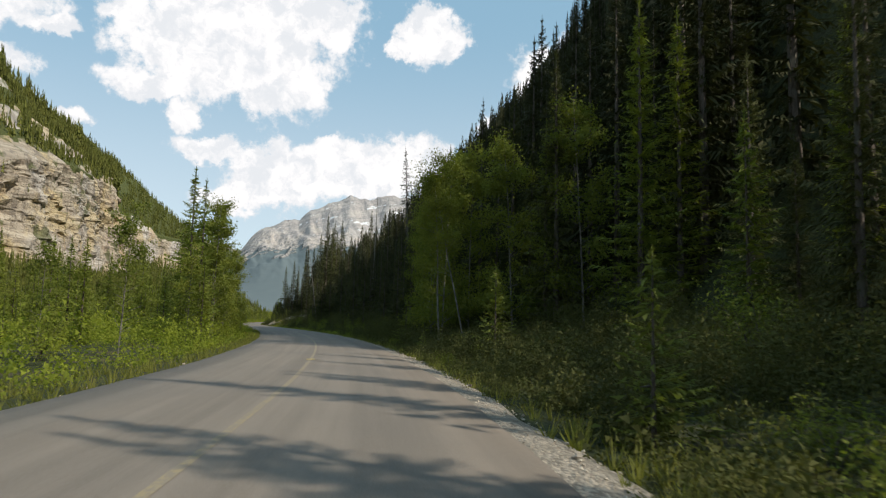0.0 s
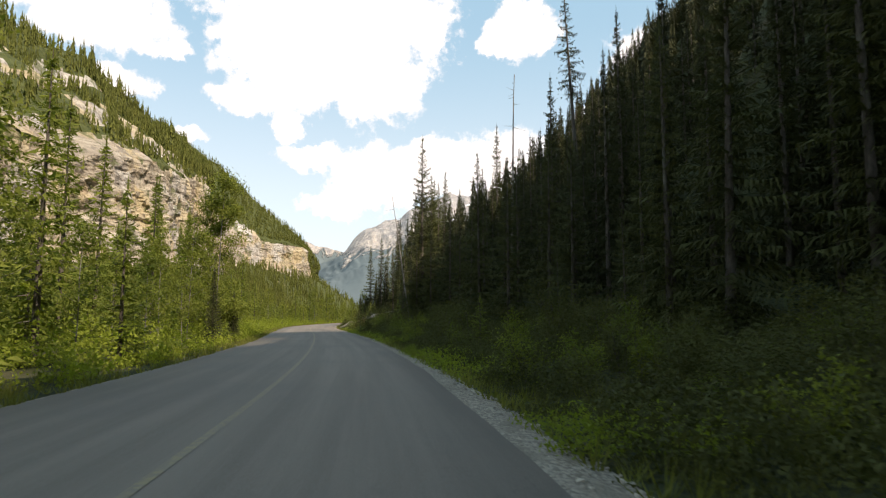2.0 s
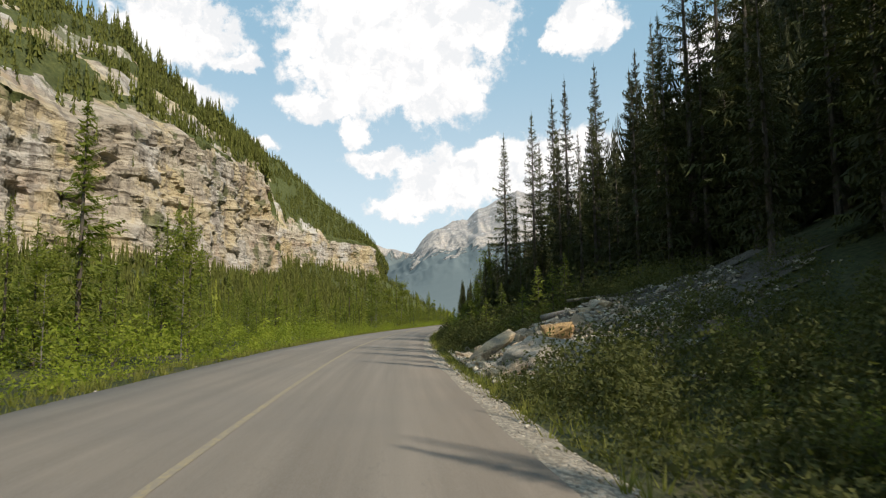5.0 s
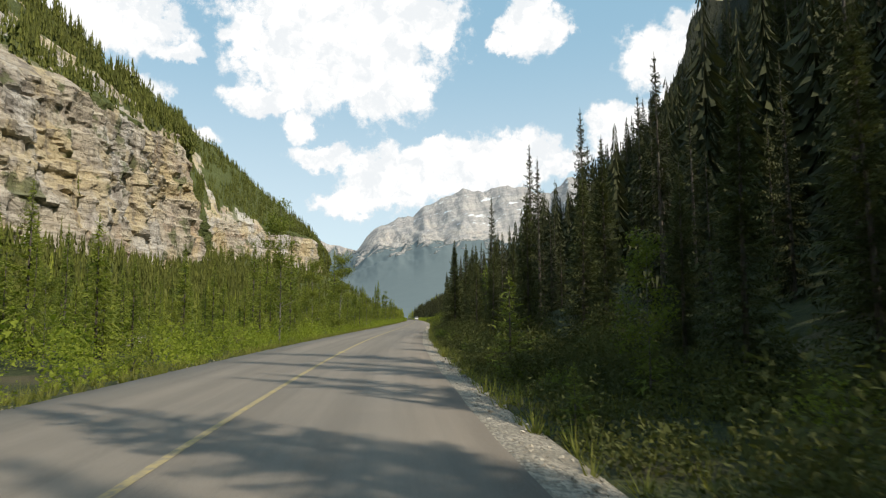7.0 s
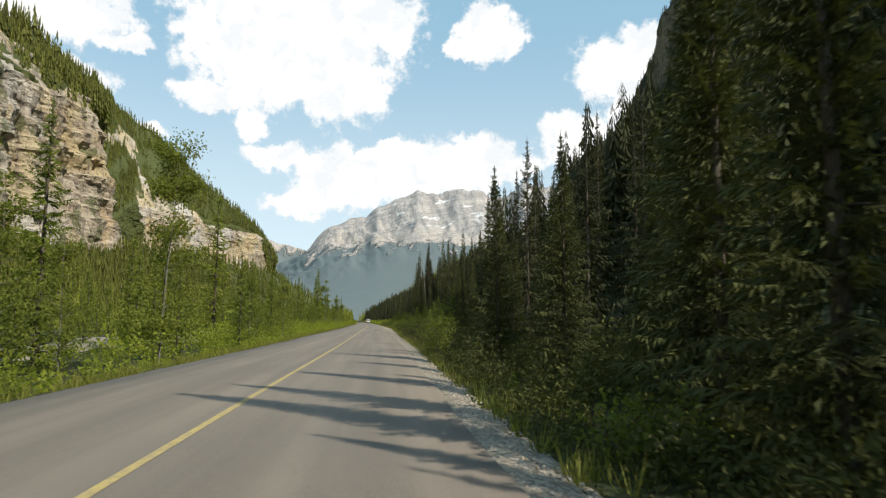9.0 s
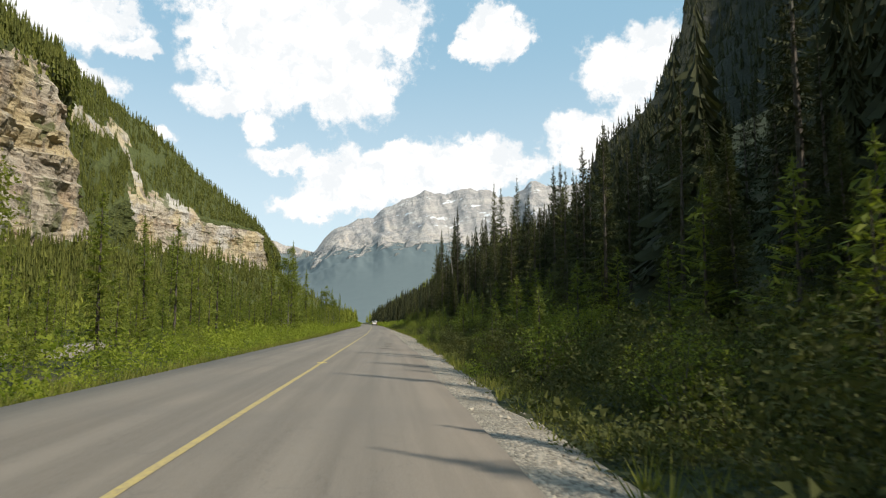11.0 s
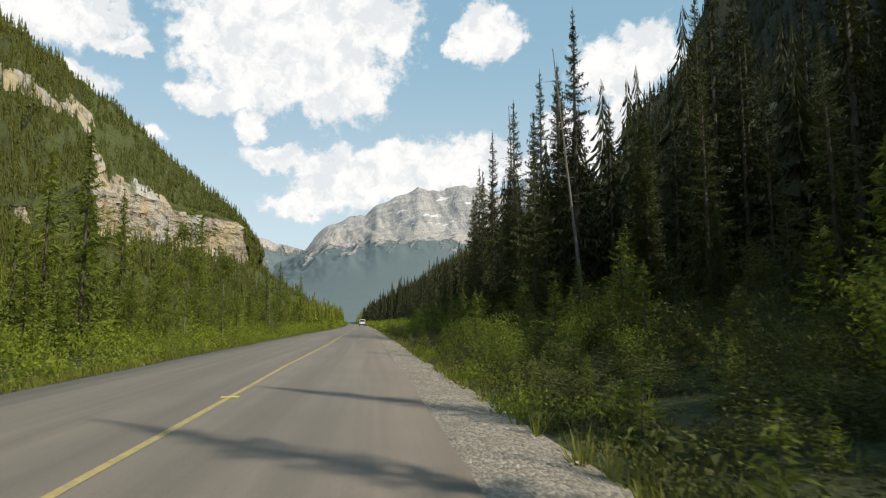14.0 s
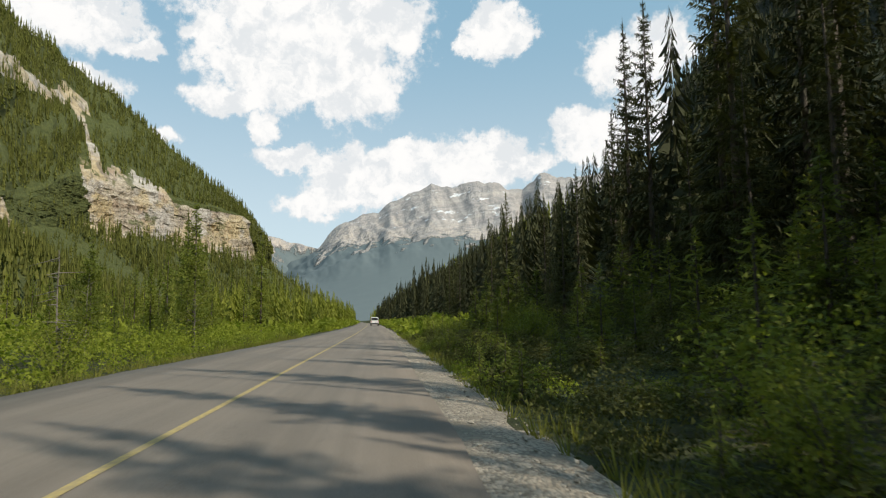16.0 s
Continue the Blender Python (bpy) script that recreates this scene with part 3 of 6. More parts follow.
def ribbon(name, offsets, heights, mat, s_lo, s_hi, step):
    """A strip that follows the road: offsets are functions of s."""
    ss = np.arange(s_lo, s_hi + step / 2, step)
    v, uv = [], []
    for off, z in zip(offsets, heights):
        d = off(ss)
        x, y = at(ss, d)
        v.append(np.stack([x, y, (z(ss) if callable(z) else np.full_like(ss, z))], -1))
        uv.append(np.stack([d, ss], -1))
    v, uv = np.stack(v, 1), np.stack(uv, 1)
    return new(name, mesh_from(name, v.reshape(-1, 3), grid_faces(len(ss), len(offsets))[:, ::-1], mat, smooth=True, uv=uv.reshape(-1, 2)))


def frayed(edge, sign, seed):
    return lambda s: edge(s) + sign * (0.05 * (value_noise(s * 1.1, 0, 0, seed) - 0.5) + 0.10 * (value_noise(s * 0.22, 3, 0, seed) - 0.5))


def between(k):
    return lambda s: left_d(s) + (right_d(s) - left_d(s)) * k


edge_l, edge_r = frayed(left_d, -1, 41), frayed(right_d, 1, 42)
road = ribbon("road", [lambda s: edge_l(s) - 0.06, edge_l, between(0.2), between(0.4), centre_d, between(0.8), edge_r, lambda s: edge_r(s) + 0.05], [-0.16, -0.025, 0.012, 0.03, 0.035, 0.02, -0.015, -0.16], ASPHALT, -200, 1250, 1.0)
tagged(road, "worn grey-brown two-lane asphalt road", "road", kind="structure")
line = ribbon("road_marking", [lambda s: centre_d(s) - 0.05, lambda s: centre_d(s) + 0.05], [0.0395, 0.0395], PAINT, -200, 1250, 1.0)
tagged(line, "single worn yellow centre line on the asphalt", "road marking", kind="structure")
verge = ribbon("shoulder", [lambda s: right_d(s) - 0.25, lambda s: right_d(s) + 0.05, lambda s: right_d(s) + shoulder_w(s) * 0.6, lambda s: right_d(s) + shoulder_w(s) + 0.25], [-0.06, -0.045, -0.06, -0.16], GRAVEL, -200, 900, 1.0)
tagged(verge, "pale limestone gravel shoulder along the asphalt edge", "shoulder", kind="structure")
verge_l = ribbon("shoulder", [lambda s: left_d(s) - 0.5, lambda s: left_d(s) - 0.15, lambda s: left_d(s) + 0.2], [-0.20, -0.06, -0.05], GRAVEL, -200, 900, 1.0)
tagged(verge_l, "narrow gravel shoulder between asphalt and grass", "shoulder", kind="structure")


# ---- mountains ----
def spline(table, n):
    """Smooth rows through a table of points."""
    table = np.asarray(table, float)
    k = np.concatenate([[0], np.cumsum(np.linalg.norm(np.diff(table[:, :2], axis=0), axis=1))])
    q = np.linspace(0, k[-1], n)
    out = np.stack([np.interp(q, k, table[:, i]) for i in range(table.shape[1])], 1)
    w = max(3, n // 60) | 1
    pad = np.pad(out, ((w // 2, w // 2), (0, 0)), "edge")
    return np.stack([np.convolve(pad[:, i], np.ones(w) / w, "valid") for i in range(out.shape[1])], 1), q


# west wall: plan place, foot and top of the cliff, plan place and height of the crest
WEST = ((-235, 60, 24, 76, -380, 80, 185), (-225, 340, 25, 83, -332, 390, 178),
        (-226, 385, 24, 90, -325, 440, 176), (-248, 454, 26, 101, -310, 505, 148), (-270, 545, 37, 108, -290, 566, 122), (-284, 572, 42, 70, -330, 610, 132), (-335, 620, 48, 62, -420, 690, 205),
        (-400, 720, 60, 74, -485, 800, 238), (-450, 830, 70, 92, -540, 920, 262), (-485, 950, 90, 140, -590, 1050, 284), (-440, 1060, 80, 128, -520, 1150, 214),
        (-405, 1110, 72, 122, -432, 1180, 132), (-420, 1180, 50, 74, -450, 1290, 96), (-470, 1400, 8, 14, -520, 1500, 40))
COLS = 1000
west_rows, west_q = spline(WEST, COLS)
wx, wy, zb, zt, rx, ry, rz = west_rows.T
rz = rz * 1.02
tangent = np.gradient(np.stack([wx, wy], 1), axis=0)
tangent /= np.linalg.norm(tangent, axis=1)[:, None]
nx, ny = tangent[:, 1], -tangent[:, 0]           # towards the road


def west_point(i, v):
    """Place on the west wall: v in 0..1 talus, 1..2 cliff, 2..3 upper slope, 3..4 back."""
    i = np.asarray(i, int)
    v = np.asarray(v, float)
    reach = 20 + zb[i] * 1.5
    foot = np.stack([wx[i] + nx[i] * reach, wy[i] + ny[i] * reach, -3 + 0 * reach], -1)
    low = np.stack([wx[i] + nx[i] * 5, wy[i] + ny[i] * 5, zb[i]], -1)
    top = np.stack([wx[i] - nx[i] * 4, wy[i] - ny[i] * 4, zt[i]], -1)
    crest = np.stack([rx[i], ry[i], rz[i]], -1)
    back = np.stack([rx[i] - nx[i] * 180, ry[i] - ny[i] * 180, rz[i] * 0.55], -1)
    rows = [foot, low, top, crest, back]
    out = np.zeros(v.shape + (3,))
    for k in range(4):
        m = ((v >= k) & (v < k + 1)) if k < 3 else (v >= 3)
        f = (v - k)[..., None]
        seg = rows[k] * (1 - f) + rows[k + 1] * f
        out = np.where(m[..., None], seg, out)
    q = west_q[i]
    z = out[..., 2]
    on_cliff = np.clip(1 - np.abs(v - 1.5) / 0.62, 0, 1) ** 0.5
    tall = np.clip((zt[i] - zb[i]) / 30, 0, 1)
    ledge_z = z + 6 * fbm(q * 0.012, z * 0.01, 0, 8, 3)
    step = ledge_z / (6.0 + 9.0 * value_noise(q * 0.02, 4.5, 0, 33))
    saw = (step - np.floor(step)) ** 2
    near_flat = value_noise(q * 0.05, z * 0.04, 0, 35)
    ledges = (saw - 0.4) * 5.2 * near_flat + ((ledge_z / 2.6) % 1.0 - 0.5) * 0.7 * near_flat
    block = (_hash(np.floor(q / 11.0 + 2 * value_noise(q * 0.03, z * 0.1, 0, 37)).astype(np.int64), np.floor(ledge_z / 6.5).astype(np.int64), np.zeros_like(np.floor(z), dtype=np.int64), 39) - 0.5) * 3.6
    block = block + (_hash(np.floor(q / 3.1 + 1.5 * value_noise(q * 0.06, z * 0.2, 0, 43)).astype(np.int64), np.floor(ledge_z / 2.3).astype(np.int64), np.zeros_like(np.floor(z), dtype=np.int64), 45) - 0.5) * 0.8
    butt = (fbm(q * 0.035, z * 0.008, 0, 21, 4) - 0.5) * 17 + (np.abs(fbm(q * 0.11, z * 0.02, 0, 23, 3) - 0.5)) * -16
    chips = (fbm(q * 0.30, z * 0.45, 0, 25, 3) - 0.5) * 2.2
    push = on_cliff * tall * (ledges + butt + chips + block) + (1 - on_cliff) * (fbm(q * 0.02, v * 3, 0, 27, 4) - 0.5) * 22 * np.clip(v, 0, 1)
    out[..., 0] += nx[i] * push
    out[..., 1] += ny[i] * push
    out[..., 2] += (1 - on_cliff) * np.clip(v, 0, 1) * (fbm(q * 0.03, v * 5, 0, 29, 4) - 0.5) * 14
    return out


V_ROWS = np.concatenate([np.linspace(0, 1, 14), np.linspace(1, 2, 70)[1:], np.linspace(2, 3, 34)[1:], np.linspace(3, 4, 6)[1:]])
II, VV = np.meshgrid(np.arange(COLS), V_ROWS, indexing="ij")
west_v = west_point(II, VV)
f = grid_faces(COLS, len(V_ROWS))
col = (np.arange(len(f)) % (len(V_ROWS) - 1))
vmid = (V_ROWS[1:] + V_ROWS[:-1])[col] / 2
qmid = (np.arange(len(f)) // (len(V_ROWS) - 1))
rag = fbm(west_q[qmid] * 0.03, vmid * 3, 0, 31, 4) - 0.5
gully_q = west_q[np.argmin((wx + 485) ** 2 + (wy - 950) ** 2)]
gully = (np.abs(west_q[qmid] - gully_q - 12 + 25 * (vmid - 2)) < 6.0 + 8 * rag) & (vmid > 1.9) & (vmid < 2.68)
brow = (np.abs(vmid - 2.64 - rag * 0.12) < 0.075 + 0.12 * rag) & (west_q[qmid] > gully_q - 240) & (west_q[qmid] < gully_q + 15)
upper = (vmid > 2.0) & (vmid < 2.70 + rag) & (west_q[qmid] < 430) & (fbm(west_q[qmid] * 0.018, vmid * 4.5, 0, 32, 4) > 0.47)
second = (west_q[qmid] > gully_q - 170) & (west_q[qmid] < gully_q - 8 + 60 * rag)
bare = gully | brow | upper | ~second & (vmid > 0.93 + rag * 0.3) & (vmid < 2.06 + rag * 0.7) & ((zt - zb)[qmid] > 18)
west = new("mountain", mesh_from("mountain", west_v.reshape(-1, 3), f[:, ::-1], [SLOPE, CLIFF], bare.astype(int)))
tagged(west, "forested mountainside with sunlit layered limestone cliffs", "mountain", kind="structure")

# shaded mountain on the east side: plan and height of crest, paired with the foot
EAST = ((70, -240, 20, 400, -420, 350), (52, -60, 20, 370, -60, 365), (30, 110, 20, 360, 330, 372), (-5, 260, 20, 335, 620, 430), (-35, 400, 20, 300, 860, 470), (-60, 520, 20, 231, 1045, 472),
        (-72, 600, 20, 168, 1077, 478), (-70, 720, 18, 235, 1200, 470), (-65, 820, 16, 235, 1275, 380), (-70, 920, 14, 205, 1275, 262), (-75, 1000, 12, 136, 1215, 190), (-90, 1080, 8, 50, 1190, 150), (-90, 1250, 4, -20, 1320, 100), (100, 1500, 0, 160, 1620, 30))
east_rows, east_q = spline(EAST, 420)


def east_point(i, v):
    i, v = np.asarray(i, int), np.asarray(v, float)
    fx, fy, fz, cx, cy, cz = east_rows[i].T if i.ndim == 1 else np.moveaxis(east_rows[i], -1, 0)
    u = np.clip(v, 0, 1)
    over = np.clip(v - 1, 0, 1)
    x = fx + (cx - fx) * u + over * 250
    y = fy + (cy - fy) * u + over * 60
    z = fz + (cz - fz) * (0.45 * u + 0.55 * u * u) - over * 140
    q = east_q[i]
    n1 = (fbm(q * 0.012, v * 3.0, 0, 51, 5) - 0.5) * np.clip(v * 4, 0, 1)
    n2 = (np.abs(fbm(q * 0.03, v * 4.0, 0, 57, 4) - 0.5)) * np.clip(v * 3, 0, 1)
    return np.stack([x - n1 * 50 + n2 * 30, y + n1 * 24, z + n1 * 40 - n2 * 26], -1)


EV = np.concatenate([np.linspace(0, 1, 60), np.linspace(1, 2, 8)[1:]])
II, VV = np.meshgrid(np.arange(420), EV, indexing="ij")
ef = grid_faces(420, len(EV))
e_mid = east_rows[np.minimum(np.arange(len(ef)) // (len(EV) - 1), 418)]
e_v = ((EV[1:] + EV[:-1]) / 2)[np.arange(len(ef)) % (len(EV) - 1)]
e_rag = fbm(np.arange(len(ef)) // (len(EV) - 1) * 0.11, e_v * 14, 0, 63, 3) - 0.5
knob = (np.hypot(e_mid[:, 3] - 168, e_mid[:, 4] - 1077) < 26 + 40 * e_rag) & (e_v > 0.84 + 0.3 * e_rag) & (e_v < 1.05)
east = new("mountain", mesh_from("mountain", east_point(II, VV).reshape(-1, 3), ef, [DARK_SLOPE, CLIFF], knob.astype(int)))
tagged(east, "steep dark spruce-covered mountainside in its own shade", "mountain", kind="structure")


def far_range(name, label, crest, r_foot, r_top, z_foot, seed, n, bulk):
    """A distant range: crest is bearing and height angle, from the valley."""
    ox, oy = -96.0, 402.0
    az = np.radians(np.linspace(crest[0][0], crest[-1][0], n))
    el = np.interp(np.degrees(az), [c[0] for c in crest], [c[1] for c in crest])
    vs = np.concatenate([np.linspace(0, 1, 70), [1.15, 1.4]])
    A, V = np.meshgrid(az, vs, indexing="ij")
    u = np.clip(V, 0, 1)
    r = r_foot + (r_top - r_foot) * V
    zc = (r_top * np.tan(np.radians(el)))[:, None]
    q = A * 3000.0
    rib = np.abs(fbm(q * 0.0044 + 1.6 * V, V * 1.3, 0, seed, 6) - 0.5)
    calm_line = np.convolve(np.pad(zc[:, 0], 45, "edge"), np.ones(91) / 91, "valid")[:, None]
    up = np.clip((u - 0.30) * 2.2, 0, 1)
    zc = zc * up + calm_line * (1 - up)
    zz = z_foot + (zc - z_foot) * (0.50 * u + 0.50 * u ** 1.7) - np.clip(V - 1, 0, 1) * 700
    calm = np.clip((u - 0.52) * 2.8, 0, 1) * np.clip((1.02 - u) * 5, 0, 1)
    zz = zz - rib * bulk * calm + (fbm(q * 0.016, V * 14, 0, seed + 3, 4) - 0.5) * bulk * 0.15 * np.clip((u - 0.42) * 3, 0, 1)
    zz = zz + (fbm(q * 0.012, V * 10, 0, seed + 5, 4) - 0.5) * 30 * np.clip((u - 0.4) * 6, 0, 1)
    r = r + (fbm(q * 0.004, V * 3, 0, seed + 9, 4) - 0.5) * 110 * calm
    v = np.stack([ox + np.sin(A) * r, oy + np.cos(A) * r, zz], -1)
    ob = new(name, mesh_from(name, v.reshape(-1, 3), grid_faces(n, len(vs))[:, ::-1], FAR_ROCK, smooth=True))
    return tagged(ob, label, "mountain", kind="structure")


far_range("mountain", "great grey limestone peak above woods coloured blue with haze", ((-30, 2.5), (-24, 3.2), (-20.5, 4.6), (-17.8, 6.3), (-15.8, 8.2), (-13.9, 9.25), (-12.4, 9.3), (-11.4, 10.4), (-8.7, 11.35), (-7.7, 11.85), (-5.9, 11.55), (-3.9, 11.8), (-1.7, 11.75), (0.3, 11.1), (1.9, 12.5), (4, 12.0), (8, 12.5), (14, 11), (24, 8)), 2260, 4400, -10, 71, 520, 380)
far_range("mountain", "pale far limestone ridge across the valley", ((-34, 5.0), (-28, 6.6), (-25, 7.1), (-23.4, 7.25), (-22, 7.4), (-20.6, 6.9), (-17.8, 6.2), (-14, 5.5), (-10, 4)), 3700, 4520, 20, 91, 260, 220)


# ---- plants ----
def tris_mesh(name, tri, mats):
    """tri: (n, 3, 3) corners of loose triangles."""
    tri = np.asarray(tri, np.float32)
    return mesh_from(name, tri.reshape(-1, 3), np.arange(len(tri) * 3).reshape(-1, 3), mats)


def unit(a):
    return a / np.maximum(np.linalg.norm(a, axis=-1, keepdims=True), 1e-9)


def tube(points, radii, sides=7):
    """A tapered stem through points: vertices and quads."""
    points, radii = np.asarray(points, float), np.asarray(radii, float)
    dirs = unit(np.gradient(points, axis=0))
    ref = np.where(np.abs(dirs[:, 2:3]) > 0.9, np.array([[1.0, 0, 0]]), np.array([[0, 0, 1.0]]))
    a = unit(np.cross(dirs, ref))
    b = np.cross(dirs, a)
    ang = np.arange(sides) * 2 * math.pi / sides
    ring = points[:, None] + radii[:, None, None] * (np.cos(ang)[None, :, None] * a[:, None] + np.sin(ang)[None, :, None] * b[:, None])
    n = len(points)
    i = np.arange(n - 1)[:, None] * sides
    j = np.arange(sides)[None, :]
    k = (j + 1) % sides
    return ring.reshape(-1, 3), np.stack([i + j, i + k, i + k + sides, i + j + sides], -1).reshape(-1, 4)


def join(pieces):
    v, f, base = [], [], 0
    for a, b in pieces:
        v.append(a)
        f.append(b + base)
        base += len(a)
    return np.concatenate(v), np.concatenate(f)


def spruce_crown(rng, h, radius, whorls, per, twigs, bare=0.10, full=0.9, droop=0.35, core=0.3, fine=0.38):
    """Whorls of feathered boughs that droop low down and rise near the top, round a ragged inner cone."""
    n = whorls * per
    t = np.repeat(np.linspace(0, 1, whorls), per) + rng.normal(0, 0.35 / whorls, n)
    t = np.clip(t, 0, 0.985)
    z = h * (bare + (1 - bare) * t)
    around = rng.uniform(0, 6.28, whorls).repeat(per)
    az = np.tile(np.arange(per) * 2 * math.pi / per, whorls) + around + rng.normal(0, 0.3, n)
    lop = 1 + 0.16 * np.sin(az + rng.uniform(0, 6.28)) + 0.12 * np.sin(2 * az + 9 * t)
    length = radius * (1 - t) ** full * rng.uniform(0.5, 1.15, n) * lop + 0.035 * radius
    length *= np.where(t < 0.12, 0.7 + 2.5 * t, 1.0)
    out = np.stack([np.cos(az), np.sin(az), np.zeros(n)], -1)
    side = np.stack([-np.sin(az), np.cos(az), np.zeros(n)], -1)
    dr = droop * (1.2 - 1.9 * t) * rng.uniform(0.5, 1.35, n) - 0.25 * t ** 2
    base = np.stack([np.zeros(n), np.zeros(n), z], -1)

    def spine(k):
        k = np.asarray(k)
        p = base[:, None] + out[:, None] * (length[:, None] * k)[..., None]
        p[..., 2] += length[:, None] * (-dr[:, None] * k ** 1.2 + 0.14 * k ** 3)
        return p

    step = 0.82 / twigs
    ks = np.linspace(0.16, 0.95, twigs)[None, :] + rng.normal(0, 0.015, (n, twigs))
    mid, near, far = spine(ks), spine(ks - 0.40 * step), spine(ks + 0.40 * step)
    tri = []
    for sgn in (-1, 1):
        reach = length[:, None] * ((0.36 if twigs < 8 else 0.28) * (1 - ks) + 0.10) * rng.uniform(0.4, 1.45, ks.shape)
        tip = mid + (side * sgn)[:, None] * (reach * 0.85)[..., None] + out[:, None] * (reach * 0.75)[..., None]
        tip[..., 2] -= reach * rng.uniform(0.1, 0.4 + 1.6 * droop, ks.shape)
        tri.append(np.stack([near, far, tip], -2).reshape(-1, 3, 3))
    drop = (0.42 * h * (1 - bare) / whorls + 0.09 * length)[:, None] * rng.uniform(0.4, 1.4, ks.shape) * (0.45 + 1.1 * droop)
    hang = mid + side[:, None] * (length[:, None] * rng.normal(0, 0.10, ks.shape))[..., None] + out[:, None] * (length[:, None] * rng.normal(0.02, 0.05, ks.shape))[..., None]
    hang[..., 2] -= drop
    tri.append(np.stack([near, far, hang], -2).reshape(-1, 3, 3))
    e = spine(np.array([[0.0, 1.1]]).repeat(n, 0))
    w = side * (length * 0.04)[:, None]
    tri.append(np.stack([e[:, 0] - w, e[:, 0] + w, e[:, 1]], 1))
    # inner growth, dense towards the stem
    m = int(whorls * per * core * 6)
    tt = rng.uniform(0, 0.93, m)
    aa, q = rng.uniform(0, 6.28, m), radius * (1 - tt) ** full * rng.uniform(0.05, 0.6 if twigs < 8 else 0.98, m)
    c = np.stack([np.cos(aa) * q, np.sin(aa) * q, h * (bare + (1 - bare) * tt) - droop * q], -1)
    ln = np.minimum(0.16 * radius * (1 - tt) ** 0.6 + 0.05 * radius, fine)[:, None]
    a = unit(np.stack([np.cos(aa), np.sin(aa), rng.normal(-0.7 * droop - 0.2, 0.5, m)], -1))
    b = unit(np.cross(a, rng.normal(0, 1, (m, 3))))
    tri.append(np.stack([c - a * ln, c + a * ln * 1.4, c + b * ln * 0.6], 1))
    wl = radius * 0.03
    tri.append(np.array([[[wl, 0, h * 0.94], [-wl * 0.5, wl * 0.8, h * 0.94], [0, 0, h * 1.02]], [[0, -wl, h * 0.94], [wl * 0.4, wl * 0.8, h * 0.94], [0, 0, h * 1.02]]]))
    return np.concatenate(tri)


def leaf_cloud(rng, centres, spread, count, size, flat=0.8):
    """Leaves scattered about centres: (n, 3, 3) triangles."""
    c = centres[rng.integers(0, len(centres), count)] + rng.normal(0, 1, (count, 3)) * spread * np.array([1, 1, flat])
    a = unit(rng.normal(0, 1, (count, 3)) + np.array([0, 0, -0.3]))
    b = unit(np.cross(a, rng.normal(0, 1, (count, 3))))
    ln = size * rng.uniform(0.6, 1.4, (count, 1))
    p0, p2 = c - a * ln * 0.5, c + a * ln * 0.5
    p1 = c + b * ln * 0.55
    return np.stack([p0, p1, p2], 1)


def thing(name, label, category, group):
    return tagged(new(name), label, category, group)


def make_spruce(seed, h, radius, whorls=24, per=6, twigs=5, bare=0.1, label="tall dark green spruce at the forest edge", group="roadside spruces", mat=None, name="spruce_tree", droop=0.35, core=0.5):
    rng = np.random.default_rng(seed)
    root = thing(name, label, "tree", group)
    n = 9
    zz = np.linspace(-0.3, h * 0.97, n)
    lean = np.cumsum(rng.normal(0, 0.03, (n, 2)), 0) * (h / 14)
    r0 = 0.011 * h + 0.02
    v, f = tube(np.concatenate([lean * np.linspace(0, 1, n)[:, None] * 0, zz[:, None]], 1), r0 * (1 - np.linspace(0, 0.93, n)) * np.where(np.arange(n) == 0, 1.25, 1.0), 7)
    stubs = [(v, f)]
    for _ in range(5):
        a, z = rng.uniform(0, 6.28), h * rng.uniform(0.05, 0.35)
        ln = rng.uniform(0.15, 0.4) * radius
        stubs.append(tube([[0, 0, z], [math.cos(a) * ln, math.sin(a) * ln, z - 0.15 * ln]], [0.02 + 0.001 * h, 0.006], 4))
    part("trunk", mesh_from("trunk", *join(stubs), BARK, smooth=True), root, "grey-brown flaking bark")
    part("crown", tris_mesh("crown", spruce_crown(rng, h, radius, whorls, per, twigs, bare, 0.9, droop, core, 0.11 if twigs > 7 else 0.2), mat or NEEDLE), root)
    return root


